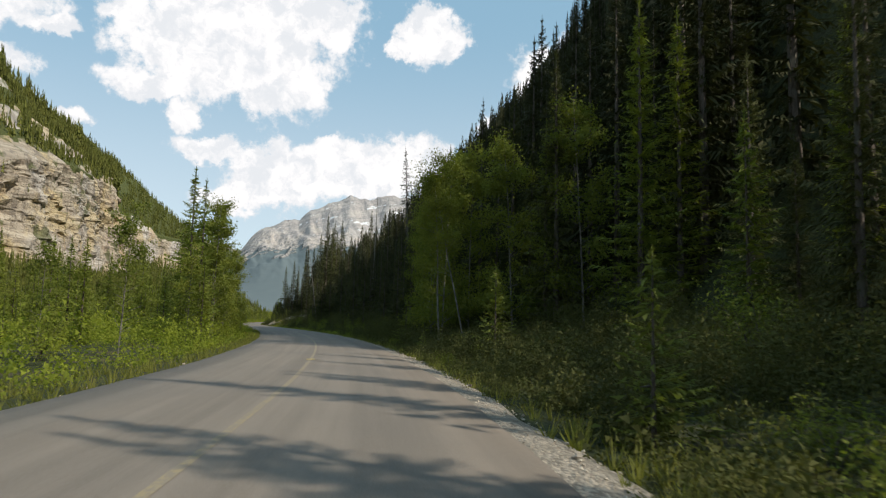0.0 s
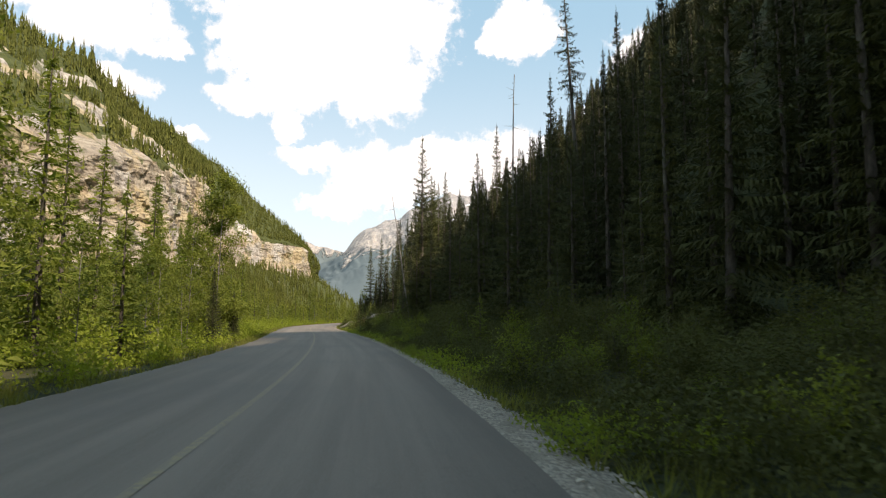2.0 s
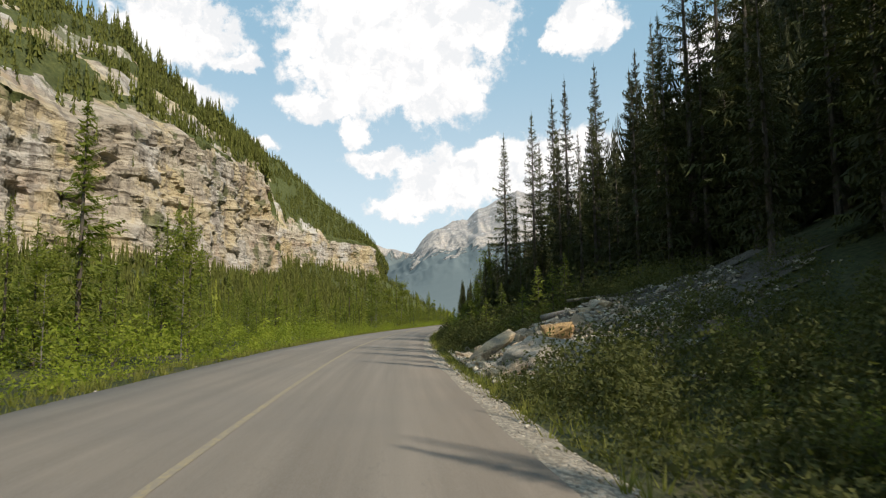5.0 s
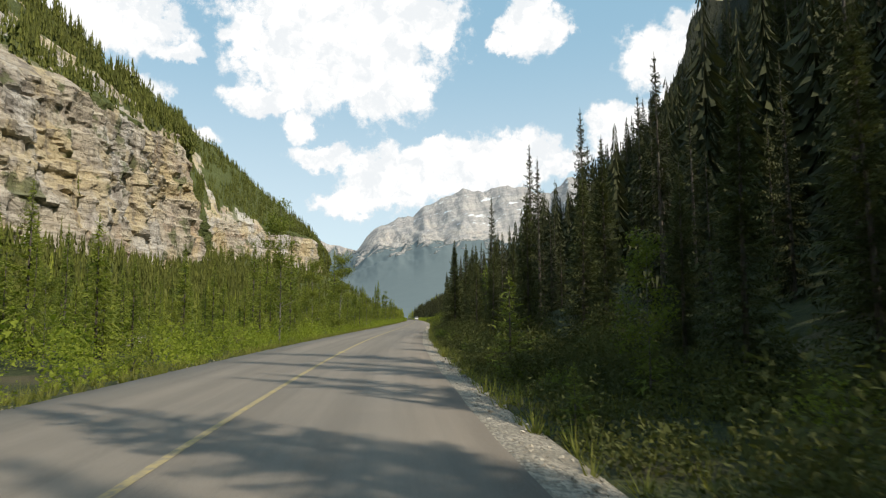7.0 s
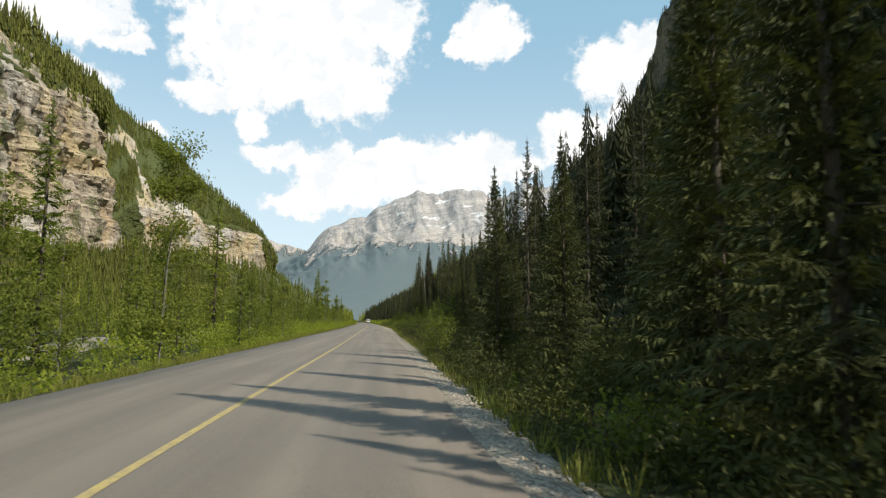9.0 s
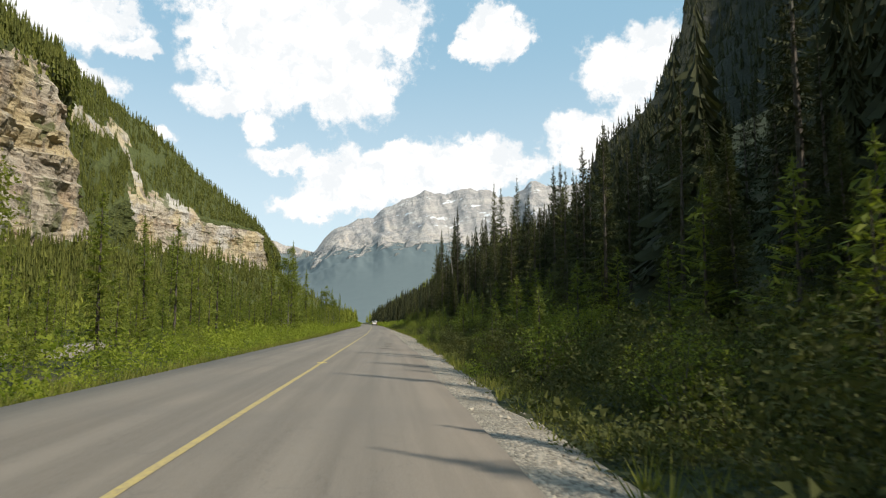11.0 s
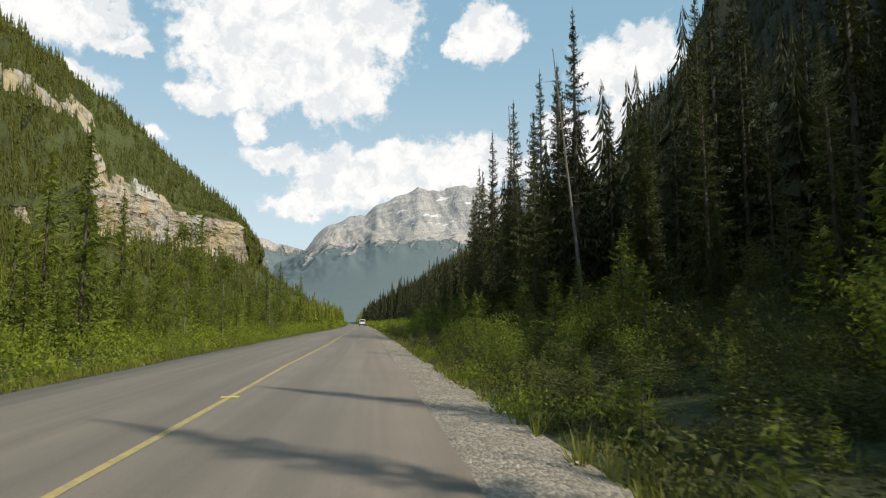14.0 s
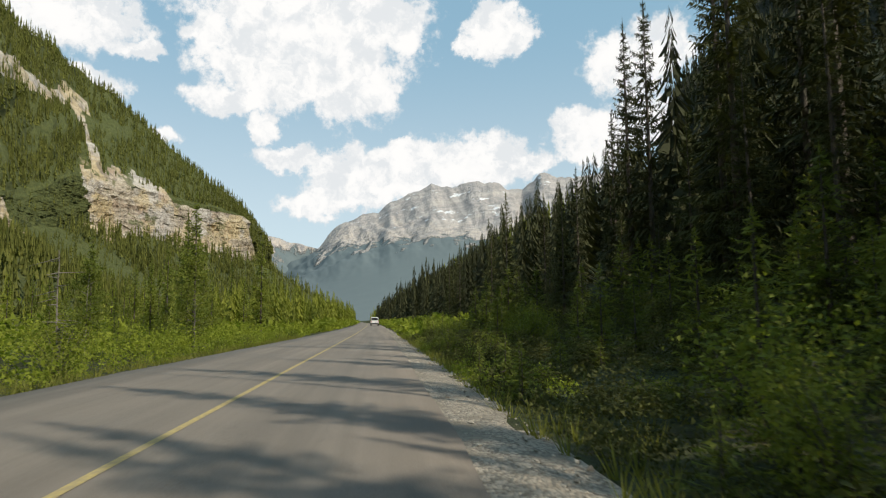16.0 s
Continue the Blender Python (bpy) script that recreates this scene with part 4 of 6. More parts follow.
def make_aspen(seed, h, radius, leaves=1300, size=0.16, low=0.22, label="slender aspen with light green leaves", group="roadside aspens", name="aspen_tree", mat=None, thick=1.0):
    rng = np.random.default_rng(seed)
    root = thing(name, label, "tree", group)
    n = 10
    k = np.linspace(0, 1, n)
    bend = np.cumsum(rng.normal(0, 0.05, (n, 2)), 0) * h / 12
    stem = np.concatenate([bend * k[:, None], (-0.25 + k * h * 1.0)[:, None]], 1)
    bits = [tube(stem, thick * (0.0042 * h + 0.012) * (1 - 0.85 * k), 8)]
    centres = []
    for _ in range(34):
        t = low + (0.97 - low) * rng.uniform(0, 1) ** 0.9
        p = np.array([np.interp(t, k, stem[:, i]) for i in range(3)])
        a = rng.uniform(0, 6.28)
        ln = radius * (0.35 + 0.9 * (1 - t) ** 0.7) * rng.uniform(0.55, 1.15)
        q = p + np.array([math.cos(a) * ln, math.sin(a) * ln, ln * rng.uniform(0.35, 0.9)])
        bits.append(tube([p, (p + q) / 2 + [0, 0, -0.05 * ln], q], [0.0012 * h * (1.1 - t) + 0.006, 0.0008 * h * (1.1 - t) + 0.004, 0.002], 4))
        for m in (0.45, 0.7, 0.9, 1.05):
            centres.append(p + (q - p) * m)
    centres.append(stem[-1])
    part("trunk", mesh_from("trunk", *join(bits), PALE_BARK, smooth=True), root, "pale smooth bark")
    part("crown", tris_mesh("crown", leaf_cloud(rng, np.array(centres), radius * 0.17, leaves, size), mat or LEAF), root)
    return root


def make_shrub(seed, h, radius, leaves=420, size=0.12, label="leafy green willow bush beside the road", group="roadside bushes", name="bush", mat=None):
    rng = np.random.default_rng(seed)
    root = thing(name, label, "bush", group)
    bits, centres = [], []
    for _ in range(9):
        a, ln = rng.uniform(0, 6.28), rng.uniform(0.2, 1.0) * radius
        q = np.array([math.cos(a) * ln, math.sin(a) * ln, h * rng.uniform(0.6, 1.0) * (1 - 0.35 * ln / radius)])
        mid = q * np.array([0.35, 0.35, 0.55])
        bits.append(tube([[0, 0, -0.12], mid, q], [0.022, 0.014, 0.004], 5))
        for m in (0.35, 0.6, 0.8, 1.0):
            centres.append(q * m + [0, 0, 0.05])
    tagged(part("stem", mesh_from("stem", *join(bits), BARK, smooth=True), root), kind="stuff")
    part("foliage", tris_mesh("foliage", leaf_cloud(rng, np.array(centres), radius * 0.19, leaves, size), mat or SHRUB), root)
    return root


def make_snag(seed, h, label, group):
    rng = np.random.default_rng(seed)
    root = thing("dead_tree", label, "dead tree", group)
    n = 10
    k = np.linspace(0, 1, n)
    wob = np.cumsum(rng.normal(0, 0.03, (n, 2)), 0)
    stem = np.concatenate([wob * k[:, None], (-0.3 + k * h)[:, None]], 1)
    part("trunk", mesh_from("trunk", *tube(stem, (0.0058 * h + 0.022) * (1 - 0.8 * k), 8), DEAD, smooth=True), root)
    bits = []
    for _ in range(22):
        t = rng.uniform(0.35, 0.98)
        p = np.array([np.interp(t, k, stem[:, i]) for i in range(3)])
        a, ln = rng.uniform(0, 6.28), rng.uniform(0.3, 1.1)
        bits.append(tube([p, p + [math.cos(a) * ln, math.sin(a) * ln, rng.uniform(-0.3, 0.15) * ln]], [0.02, 0.005], 4))
    tagged(part("branch_stub", mesh_from("branch_stub", *join(bits), DEAD, smooth=True), root), kind="stuff")
    return root


def setting(s, d, scale=1.0, turn=0.0, tilt=0.0, tilt_to=0.0, sink=0.05):
    x, y = at(s, d)
    z = float(height_sd(s, d)) - sink
    m = pose(float(x), float(y), z, 0, 0, tilt_to) @ pose(0, 0, 0, 0, tilt, 0) @ pose(0, 0, 0, 0, 0, turn - tilt_to)
    return m @ Matrix.Diagonal((scale, scale, scale, 1))


def plant(proto, used, m):
    """The prototype itself stands at its first place, copies at the next."""
    if proto not in used:
        used.add(proto)
        proto.matrix_basis = m
        return proto
    return copy_thing(proto, m)


used = set()
rng = random.Random(11)
SPRUCES = [make_spruce(100 + i, h, r, w, p, 11, b, droop=dr, core=0.8) for i, (h, r, w, p, b, dr) in enumerate(((17, 2.6, 30, 6, 0.02, 0.42), (20, 2.8, 33, 6, 0.04, 0.45), (15, 2.5, 27, 6, 0.01, 0.36), (21, 2.2, 37, 5, 0.14, 0.5), (13, 2.4, 25, 6, 0.01, 0.32), (18, 2.3, 32, 6, 0.10, 0.5)))]
FOREST_H = (17, 20, 15, 21, 13, 18)


def forest_mesh(seed, h, r, whorls, bare, mat=None, per=6, twigs=6, droop=0.42):
    """A whole forest spruce as one mesh: bark and needles."""
    g = np.random.default_rng(seed)
    v, f = tube(np.stack([np.zeros(6), np.zeros(6), np.linspace(-0.4, h * 0.97, 6)], -1), (0.011 * h + 0.02) * (1 - np.linspace(0, 0.93, 6)), 6)
    stem = np.concatenate([v[f[:, [0, 1, 2]]], v[f[:, [0, 2, 3]]]])
    crown = spruce_crown(g, h, r, whorls, per, twigs, bare, 0.9, droop, 0.55, 0.16)
    tri = np.concatenate([stem, crown])
    return mesh_from("spruce", tri.reshape(-1, 3), np.arange(len(tri) * 3).reshape(-1, 3), [BARK, mat or SHADED_NEEDLE], np.arange(len(tri)) >= len(stem))


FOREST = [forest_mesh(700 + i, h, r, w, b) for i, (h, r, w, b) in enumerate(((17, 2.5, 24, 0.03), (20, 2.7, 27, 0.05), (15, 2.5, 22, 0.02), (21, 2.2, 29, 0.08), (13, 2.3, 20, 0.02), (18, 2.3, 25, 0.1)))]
forest = tagged(new("woods"), "dense dark spruce forest behind the front row", "woods", kind="stuff")


def grow(x, y, z, h, turn, k):
    ob = part("spruce", FOREST[int(k)], forest)
    sc = float(h) / FOREST_H[int(k)]
    ob.matrix_basis = pose(float(x), float(y), float(z), 0, 0, math.degrees(turn)) @ Matrix.Diagonal((sc, sc, sc, 1))


NEAR_SPRUCES = [make_spruce(120 + i, h, r, w, 9, 16, 0.0, droop=dr, core=1.8, mat=ROADSIDE_NEEDLE, label="dense dark spruce with boughs hanging to the road's edge") for i, (h, r, w, dr) in enumerate(((13.5, 2.2, 31, 0.30), (16.0, 2.4, 34, 0.36)))]
TALL_YOUNG = make_spruce(134, 13.5, 2.1, 31, 7, 13, 0.02, "tall slender sunlit green spruce before the dark forest", "young spruces", GREEN_NEEDLE, "young_spruce", 0.12, 0.8)
SMALL_SPRUCES = [make_spruce(140 + i, h, r, w, 6, 7, 0.02, "young green spruce among the bushes", "young spruces", GREEN_NEEDLE, "young_spruce", 0.1, 0.3) for i, (h, r, w) in enumerate(((6.5, 1.5, 17), (8.5, 1.7, 21), (5.0, 1.35, 14), (10.0, 1.8, 24)))]
FIRS = [make_spruce(160 + i, h, r, w, 7, 8, 0.03, "small bright green fir sapling beside the gravel", "fir saplings", YOUNG, "fir_sapling", 0.0, 0.25) for i, (h, r, w) in enumerate(((1.3, 0.5, 8), (2.2, 0.75, 10), (3.2, 1.0, 13)))]
ASPENS = [make_aspen(180 + i, h, r, n, z, lo) for i, (h, r, n, z, lo) in enumerate(((9.0, 1.15, 3600, 0.14, 0.15), (7.0, 1.1, 3000, 0.13, 0.1), (11.5, 1.7, 9500, 0.145, 0.07), (5.5, 1.05, 2400, 0.12, 0.08)))]
BUSHES = [make_shrub(200 + i, h, r, int(n * 1.9), 0.08) for i, (h, r, n) in enumerate(((1.5, 1.0, 680), (2.3, 1.3, 950), (1.0, 0.8, 480), (3.0, 1.5, 1200)))]


def tree_line(s):
    """Where the wall of spruces begins on the east side."""
    return float(np.interp(s, (-10, 0, 20, 60, 110, 130, 146, 160, 172, 200, 235, 262, 290, 320, 420, 500), (9.5, 9.5, 10, 9.5, 8.8, 7.5, 10.5, 9.5, 5.6, 4.9, 3.7, 3.8, 7.0, 9.6, 10.2, 8.5)))


# named spruces, of the skyline or added for shade: distance along, to the right, height
# added to cast shade on rock fan and road: 136 to 149, 357 to 361
for s, d, h, k in ((117.8, 9.1, 19.6, 1), (116.7, 16.8, 18.0, 3), (386.5, 10.6, 8.5, 1), (389, 12.0, 9.5, 0), (383, 11.4, 8.0, 2), (19.5, 12.5, 9.0, 4), (207, 8.2, 15.5, 0), (219.7, 6.4, 11.0, 2), (406.3, 13.0, 20.5, 3), (397.4, 18.8, 17.0, 1), (373.8, 18.0, 20.5, 3), (435.8, 12.4, 17.5, 1), (412.6, 11.2, 17.4, 5), (178.6, 7.2, 15.6, 5), (177.5, 9.2, 16.3, 1), (183.0, 10.6, 17.2, 3), (186.0, 12.6, 16.6, 5), (170.3, 11.0, 13.6, 3), (173.0, 12.6, 14.2, 5), (169.5, 7.0, 7.5, 4), (140, 12.5, 17, 1), (143.5, 14.5, 19, 0), (136, 15.0, 18, 3), (146.5, 16, 18, 1), (149, 15.5, 16, 2), (138.5, 11.0, 12, 2), (157, 15.5, 18.5, 1), (160.5, 14.2, 17, 0), (164, 13.8, 15.5, 5), (167.5, 15.5, 17, 1), (155.5, 18.5, 20, 1), (161, 18.5, 19, 3), (165, 18, 19, 0), (357.4, 11.9, 17.8, 3), (361.4, 13.4, 15.6, 5)):
    base = (17, 20, 15, 21, 13, 18)[k]
    if 200 < s < 225 and d < 9 or 380 < s < 392:
        plant(NEAR_SPRUCES[1], used, setting(s, d, h / 16.0, rng.uniform(0, 360)))
        continue
    plant(SPRUCES[k], used, setting(s, d, h / base, rng.uniform(0, 360)))
# the wall of spruces, front rows
second_row = []
s = -6.0
while s < 580:
    for row, gap in ((0, 0.0), (1, 3.4), (2, 7.6)):
        d = tree_line(s) + gap + rng.uniform(-0.4, 1.4 if row == 0 and 205 < s < 265 else 2.4)
        if (143 < s < 163 and d < 13) or (16 < s < 30 and d < 14) or (223.5 < s < 229 and d < 7) or (390 < s < 402 and d < 13.2) or rng.random() > (0.92 if row < 2 else 0.8):
            continue
        k = rng.choice((0, 0, 1, 2, 2, 3, 4, 4, 5))
        sc = rng.uniform(0.72, 1.08) * (0.84 if row == 0 else 1.0) * float(np.interp(s, (165, 180, 262, 285), (1, 0.86, 0.86, 1)))
        sc *= float(np.interp(s, (52, 64, 132, 150, 162, 182, 190, 262, 280, 325, 425, 445), (1, 0.82, 0.66, 0.85, 0.6, 0.6, 0.64, 0.60, 0.58, 0.66, 0.72, 0.68)))
        if s < 20:
            sc *= 0.95 if s < 9 else 0.7
        if 20 < s < 56:
            k = rng.choice((0, 1, 3, 5))
            sc = rng.uniform(17.5, 22.0) * (1.0 if row else 0.7) / (17, 20, 15, 21, 13, 18)[k]
        if row and (158 < s < 194 and d > 12.5 or 398 < s < 452):
            sc = rng.uniform(0.85, 1.1)
        if row == 0 and s < 505:
            if 166 < s < 304 or 12 < s < 40 and rng.random() < 0.85:
                plant(rng.choice(NEAR_SPRUCES), used, setting(s + rng.uniform(-1.2, 1.2), d, rng.uniform(0.48, 0.60) * float(np.interp(s, (224, 229, 240, 250, 262), (1.0, 1.4, 1.32, 1.12, 1.0))) if 200 < s else rng.uniform(0.42, 0.56) if s > 160 else rng.uniform(0.66, 0.95), rng.uniform(0, 360), rng.uniform(0, 1.5), rng.uniform(0, 360)))
                continue
            plant(SPRUCES[k], used, setting(s + rng.uniform(-1.2, 1.2), d, sc, rng.uniform(0, 360), rng.uniform(0, 1.5), rng.uniform(0, 360)))
        else:
            second_row.append((s + rng.uniform(-1.2, 1.2), d, sc, rng.uniform(0, 6.28), k, row == 2))
    s += rng.uniform(2.6, 4.0) * (0.85 if s < 300 else 1.2)
# aspens and birches on the east side near the start
for s, d, k, sc in ((36.8, 5.4, 2, 0.98), (38.5, 7.4, 2, 1.08), (41, 5.6, 2, 0.95), (43.5, 6.4, 2, 1.02), (46.5, 6.6, 0, 1.15), (48, 8.2, 2, 1.0), (51, 7.2, 2, 0.9), (33, 8.4, 2, 1.0), (30, 11, 2, 1.05), (179.5, 5.6, 1, 0.95), (186, 5.4, 3, 0.8), (193, 4.6, 3, 0.7)):
    plant(ASPENS[k], used, setting(s, d, sc, rng.uniform(0, 360), rng.uniform(0, 3), rng.uniform(0, 360)))
BIRCH = make_aspen(190, 13.5, 1.9, 6500, 0.13, 0.42, "tall pale-barked birch leaning over the verge", thick=1.2)
for s, d, sc, tilt, to in ((34.1, 4.8, 0.80, 4.5, 175), (32.8, 5.9, 0.84, 11.5, 172)):
    plant(BIRCH, used, setting(s, d, sc, rng.uniform(0, 360), tilt, to))
for s, d, sc in ((95.6, -6.8, 0.30), (92.6, -7.6, 0.42), (99.2, -7.1, 0.27), (103.0, -7.6, 0.31), (90.4, -7.3, 0.26)):
    plant(NEAR_SPRUCES[0], used, setting(s, d, sc, rng.uniform(0, 360)))
# fir saplings and bushes on the open verge
for s, d, k, sc in ((397.5, 3.7, 0, 0.95), (398.3, 2.9, 1, 0.5), (400, 4.7, 1, 0.9), (395.5, 4.3, 0, 0.85), (346, 3.7, 1, 0.7), (348, 4.7, 1, 0.9), (344, 4.5, 0, 1.0), (370, 3.2, 0, 0.95), (372, 3.7, 0, 0.7), (374, 2.8, 0, 0.5), (376, 4.5, 1, 0.8), (380.7, 3.5, 0, 0.95), (381.8, 4.6, 1, 0.8), (384, 2.9, 0, 0.6), (388, 4.4, 0, 0.8), (419.3, 2.6, 0, 0.75), (423, 5.2, 2, 0.9), (421.5, 4.3, 1, 0.9)):
    plant(FIRS[k], used, setting(s, d, sc, rng.uniform(0, 360), sink=0.02))
for s, d, k, sc in ((337, 6.0, 2, 1.2), (342, 7.4, 2, 1.3), (336.5, 3.2, 0, 0.9), (335, 4.4, 1, 0.8), (316, 5.2, 2, 0.9), (163, 5.0, 2, 1.0), (161.5, 4.2, 1, 1.1), (160, 5.6, 2, 0.8), (158, 4.6, 1, 0.9), (157, 6.4, 2, 0.9), (165, 4.4, 2, 0.9), (156, 5.6, 1, 1.0), (159, 7.4, 2, 1.1), (163.5, 7.0, 2, 1.2), (227, 5.0, 2, 1.1), (26, 5.6, 2, 1.25), (24, 4.4, 1, 1.0), (205, 3.9, 2, 0.8)):
    plant(FIRS[k], used, setting(s, d, sc, rng.uniform(0, 360), sink=0.02))
s = 4.0
while s < 470:
    w = tree_line(s) - (float(right_d(s) + shoulder_w(s)) + 0.8)
    d = float(right_d(s) + shoulder_w(s)) + 0.7 + rng.random() * max(w, 0.5)
    if not 144 < s < 159 and not (226 < s < 270 and rng.random() < 0.75):
        if rng.random() < 0.38:
            plant(FIRS[rng.choice((0, 1, 1, 2) if s < 300 else (0, 0, 1))], used, setting(s, d, rng.uniform(0.6, 1.15), rng.uniform(0, 360), sink=0.02))
        else:
            plant(BUSHES[rng.choice((0, 2, 2, 0, 1))], used, setting(s, d, rng.uniform(0.6, 1.05), rng.uniform(0, 360)))
    s += rng.uniform(1.6, 3.2)
s = 328.0
while s < 446:
    inner = float(right_d(s) + shoulder_w(s))
    plant(FIRS[rng.choice((0, 0, 1))], used, setting(s, inner + 0.5 + 4.6 * rng.random() ** 1.2, rng.uniform(0.55, 1.05), rng.uniform(0, 360), sink=0.02))
    s += rng.uniform(0.7, 1.5)
s = 286.0
while s < 480:
    inner, w = float(right_d(s) + shoulder_w(s)), tree_line(s) - float(right_d(s) + shoulder_w(s))
    for lo, hi, kinds, small, tall in ((0.35, 0.7, (1, 1, 2), 0.7, 1.1), (0.6, 1.1, (2, 2, 1), 0.8, 1.35), (0.8, 1.3, (2,), 1.0, 1.6), (0.45, 0.9, (2, 1), 0.6, 1.1)):
        if rng.random() < 0.72:
            plant(FIRS[rng.choice(kinds)], used, setting(s + rng.uniform(-1, 1), inner + w * rng.uniform(lo, hi), rng.uniform(small, tall), rng.uniform(0, 360), sink=0.02))
    for _ in range(2):
        if rng.random() < 0.4:
            plant(BUSHES[rng.choice((0, 1, 1))], used, setting(s + rng.uniform(-1, 1), inner + 0.9 + w * rng.uniform(0.1, 1.0), rng.uniform(0.6, 1.0), rng.uniform(0, 360)))
    s += rng.uniform(2.2, 3.6)
# west side: bushes, aspens and young spruces
for s, d, k, sc in ((62, -8.4, 2, 0.75), (64.5, -8.0, 0, 0.8), (52, -8.6, 0, 1.02), (54.5, -9.6, 1, 1.1), (57, -8.2, 3, 1.0), (95.5, -7.9, 2, 1.0), (97.5, -8.8, 2, 0.92), (93.5, -9.2, 1, 1.2), (91.0, -9.0, 3, 1.1), (64, -7.0, 3, 0.7), (26, -8.6, 1, 0.9), (262, -9.5, 2, 0.92), (300, -9.5, 1, 1.0), (285, -10, 3, 1.3), (404, -9.2, 1, 0.95), (400, -10.4, 0, 0.8), (394, -9.4, 3, 1.0), (226, -8.6, 0, 1.0), (246, -10.0, 2, 0.75), (157, -9.0, 1, 0.95), (345, -9.0, 0, 0.85)):
    plant(ASPENS[k], used, setting(s, d, sc, rng.uniform(0, 360), rng.uniform(0, 3), rng.uniform(0, 360)))
for s, d, k, sc in ((66, -9.2, 3, 1.3), (17.5, 11.0, 1, 0.8), (74, -7.4, 1, 0.9), (46, -9.0, 3, 0.86), (43, -8.4, 1, 0.9), (49, -10.0, 0, 1.0), (270, -7.8, 1, 0.75), (226.3, 5.4, 0, 0.82)):
    plant(SMALL_SPRUCES[k], used, setting(s, d, sc, rng.uniform(0, 360)))
for s, d, sc in ((25.0, 11.4, 1.05), (24.6, 12.9, 0.92), (31.5, 9.6, 0.78), (16.5, 13.6, 0.6)):
    plant(TALL_YOUNG, used, setting(s, d, sc, rng.uniform(0, 360)))
s = -4.0
while s < 480:
    edge = float(left_d(s))
    for lo, hi, kind, chance in ((1.3, 3.2, "bush", 0.5), (3.0, 7.0, "bush", 0.36), (4.0, 9.0, "aspen", 0.22), (5.0, 16.0, "spruce", 0.75), (8.0, 22.0, "spruce", 0.55)):
        if rng.random() > chance:
            continue
        d = edge - rng.uniform(lo, hi)
        where = setting(s + rng.uniform(-1.5, 1.5), d, rng.uniform(0.55, 1.05) if kind != "bush" else rng.uniform(0.55, 1.0), rng.uniform(0, 360), rng.uniform(0, 2), rng.uniform(0, 360))
        plant(rng.choice(BUSHES if lo > 2 else (BUSHES[0], BUSHES[2])) if kind == "bush" else rng.choice((ASPENS[1], ASPENS[3], ASPENS[3])) if kind == "aspen" else rng.choice(SMALL_SPRUCES), used, where)
    s += rng.uniform(2.6, 4.2)
# brownish bushes on the bank under the spruces
BANK_BUSHES = [make_shrub(220 + i, h, r, n, 0.10, "dark olive bush on the bank below the spruces", "bank bushes", "bush", mat) for i, (h, r, n, mat) in enumerate(((1.6, 1.0, 1100, SHRUB), (2.4, 1.2, 1700, SHADED_SHRUB), (3.1, 1.1, 1900, SHADED_SHRUB), (2.2, 0.9, 1400, LEAF)))]
s = 58.0
while s < 136:
    inner = float(right_d(s) + shoulder_w(s))
    plant(rng.choice(BANK_BUSHES), used, setting(s, inner + 1.6 + (tree_line(s) - inner - 1.2) * rng.random() ** 0.8, rng.uniform(0.7, 1.1), rng.uniform(0, 360)))
    s += rng.uniform(0.7, 1.3)
# taller young trees that hide the cliff foot west of the first bend
for s, d, k, sc in ((78, -11.5, 3, 0.95), (81, -13.0, 1, 1.05), (84, -10.6, 0, 0.95), (87, -14.0, 3, 1.0), (89.5, -11.8, 1, 0.95), (99, -12.5, 3, 0.9), (102, -10.4, 0, 0.95), (104.5, -13.5, 3, 1.0), (107, -10.8, 1, 0.9), (110, -12.2, 3, 0.85), (113, -10.2, 0, 0.9), (116, -13.2, 3, 0.95), (120, -11.0, 1, 0.9), (125, -12.6, 3, 0.85), (71, -12.5, 3, 0.95), (67.5, -10.8, 1, 1.0)):
    plant(SMALL_SPRUCES[k], used, setting(s, d, sc, rng.uniform(0, 360)))
for s, d, k, sc in ((53.5, -8.9, 2, 1.0), (58.6, -9.6, 2, 0.9), (69.5, -9.2, 1, 1.1), (76, -9.4, 3, 1.2), (83, -9.0, 3, 1.1), (88, -9.6, 1, 1.0), (106, -9.4, 3, 1.2), (112, -8.8, 1, 0.9)):
    plant(ASPENS[k], used, setting(s, d, sc, rng.uniform(0, 360)))
# leafy bushes close to the gravel
for s, d, k, sc in ((317.4, 4.7, 0, 0.75), (319.0, 5.5, 0, 0.85), (316.8, 6.0, 0, 0.8), (320.6, 5.3, 2, 1.0), (322.2, 6.3, 0, 0.8), (315.8, 5.2, 2, 1.1), (318.2, 7.0, 1, 0.7), (324.5, 6.0, 2, 1.1)):
    plant(BUSHES[k], used, setting(s, d, sc, rng.uniform(0, 360)))
# a tall spruce that keeps only its topmost boughs
BARE_STEM = make_spruce(152, 25.0, 1.5, 15, 6, 10, 0.60, "tall spruce with a bare grey stem and a tufted top", "roadside spruces", SHADED_NEEDLE, core=0.5)
plant(BARE_STEM, used, setting(101.2, 19.5, 1.0, 40, 3.0, 185))
# dead trees
for s, d, h, tilt, to in ((401, 12.8, 17, 5, 190), (102, 13.6, 19, 1, 20), (50, 13, 12, 1, 0), (415, 12, 18, 3, 150), (437.5, -11, 4.6, 5, 170), (190, 8.5, 12, 4, 30), (118, 8.0, 14, 9, 185)):
    snag = make_snag(int(s * 7), h, "bare grey dead trunk with broken branch stubs", "dead trees")
    snag.matrix_basis = setting(s, d, 1.0, 0, tilt, to)


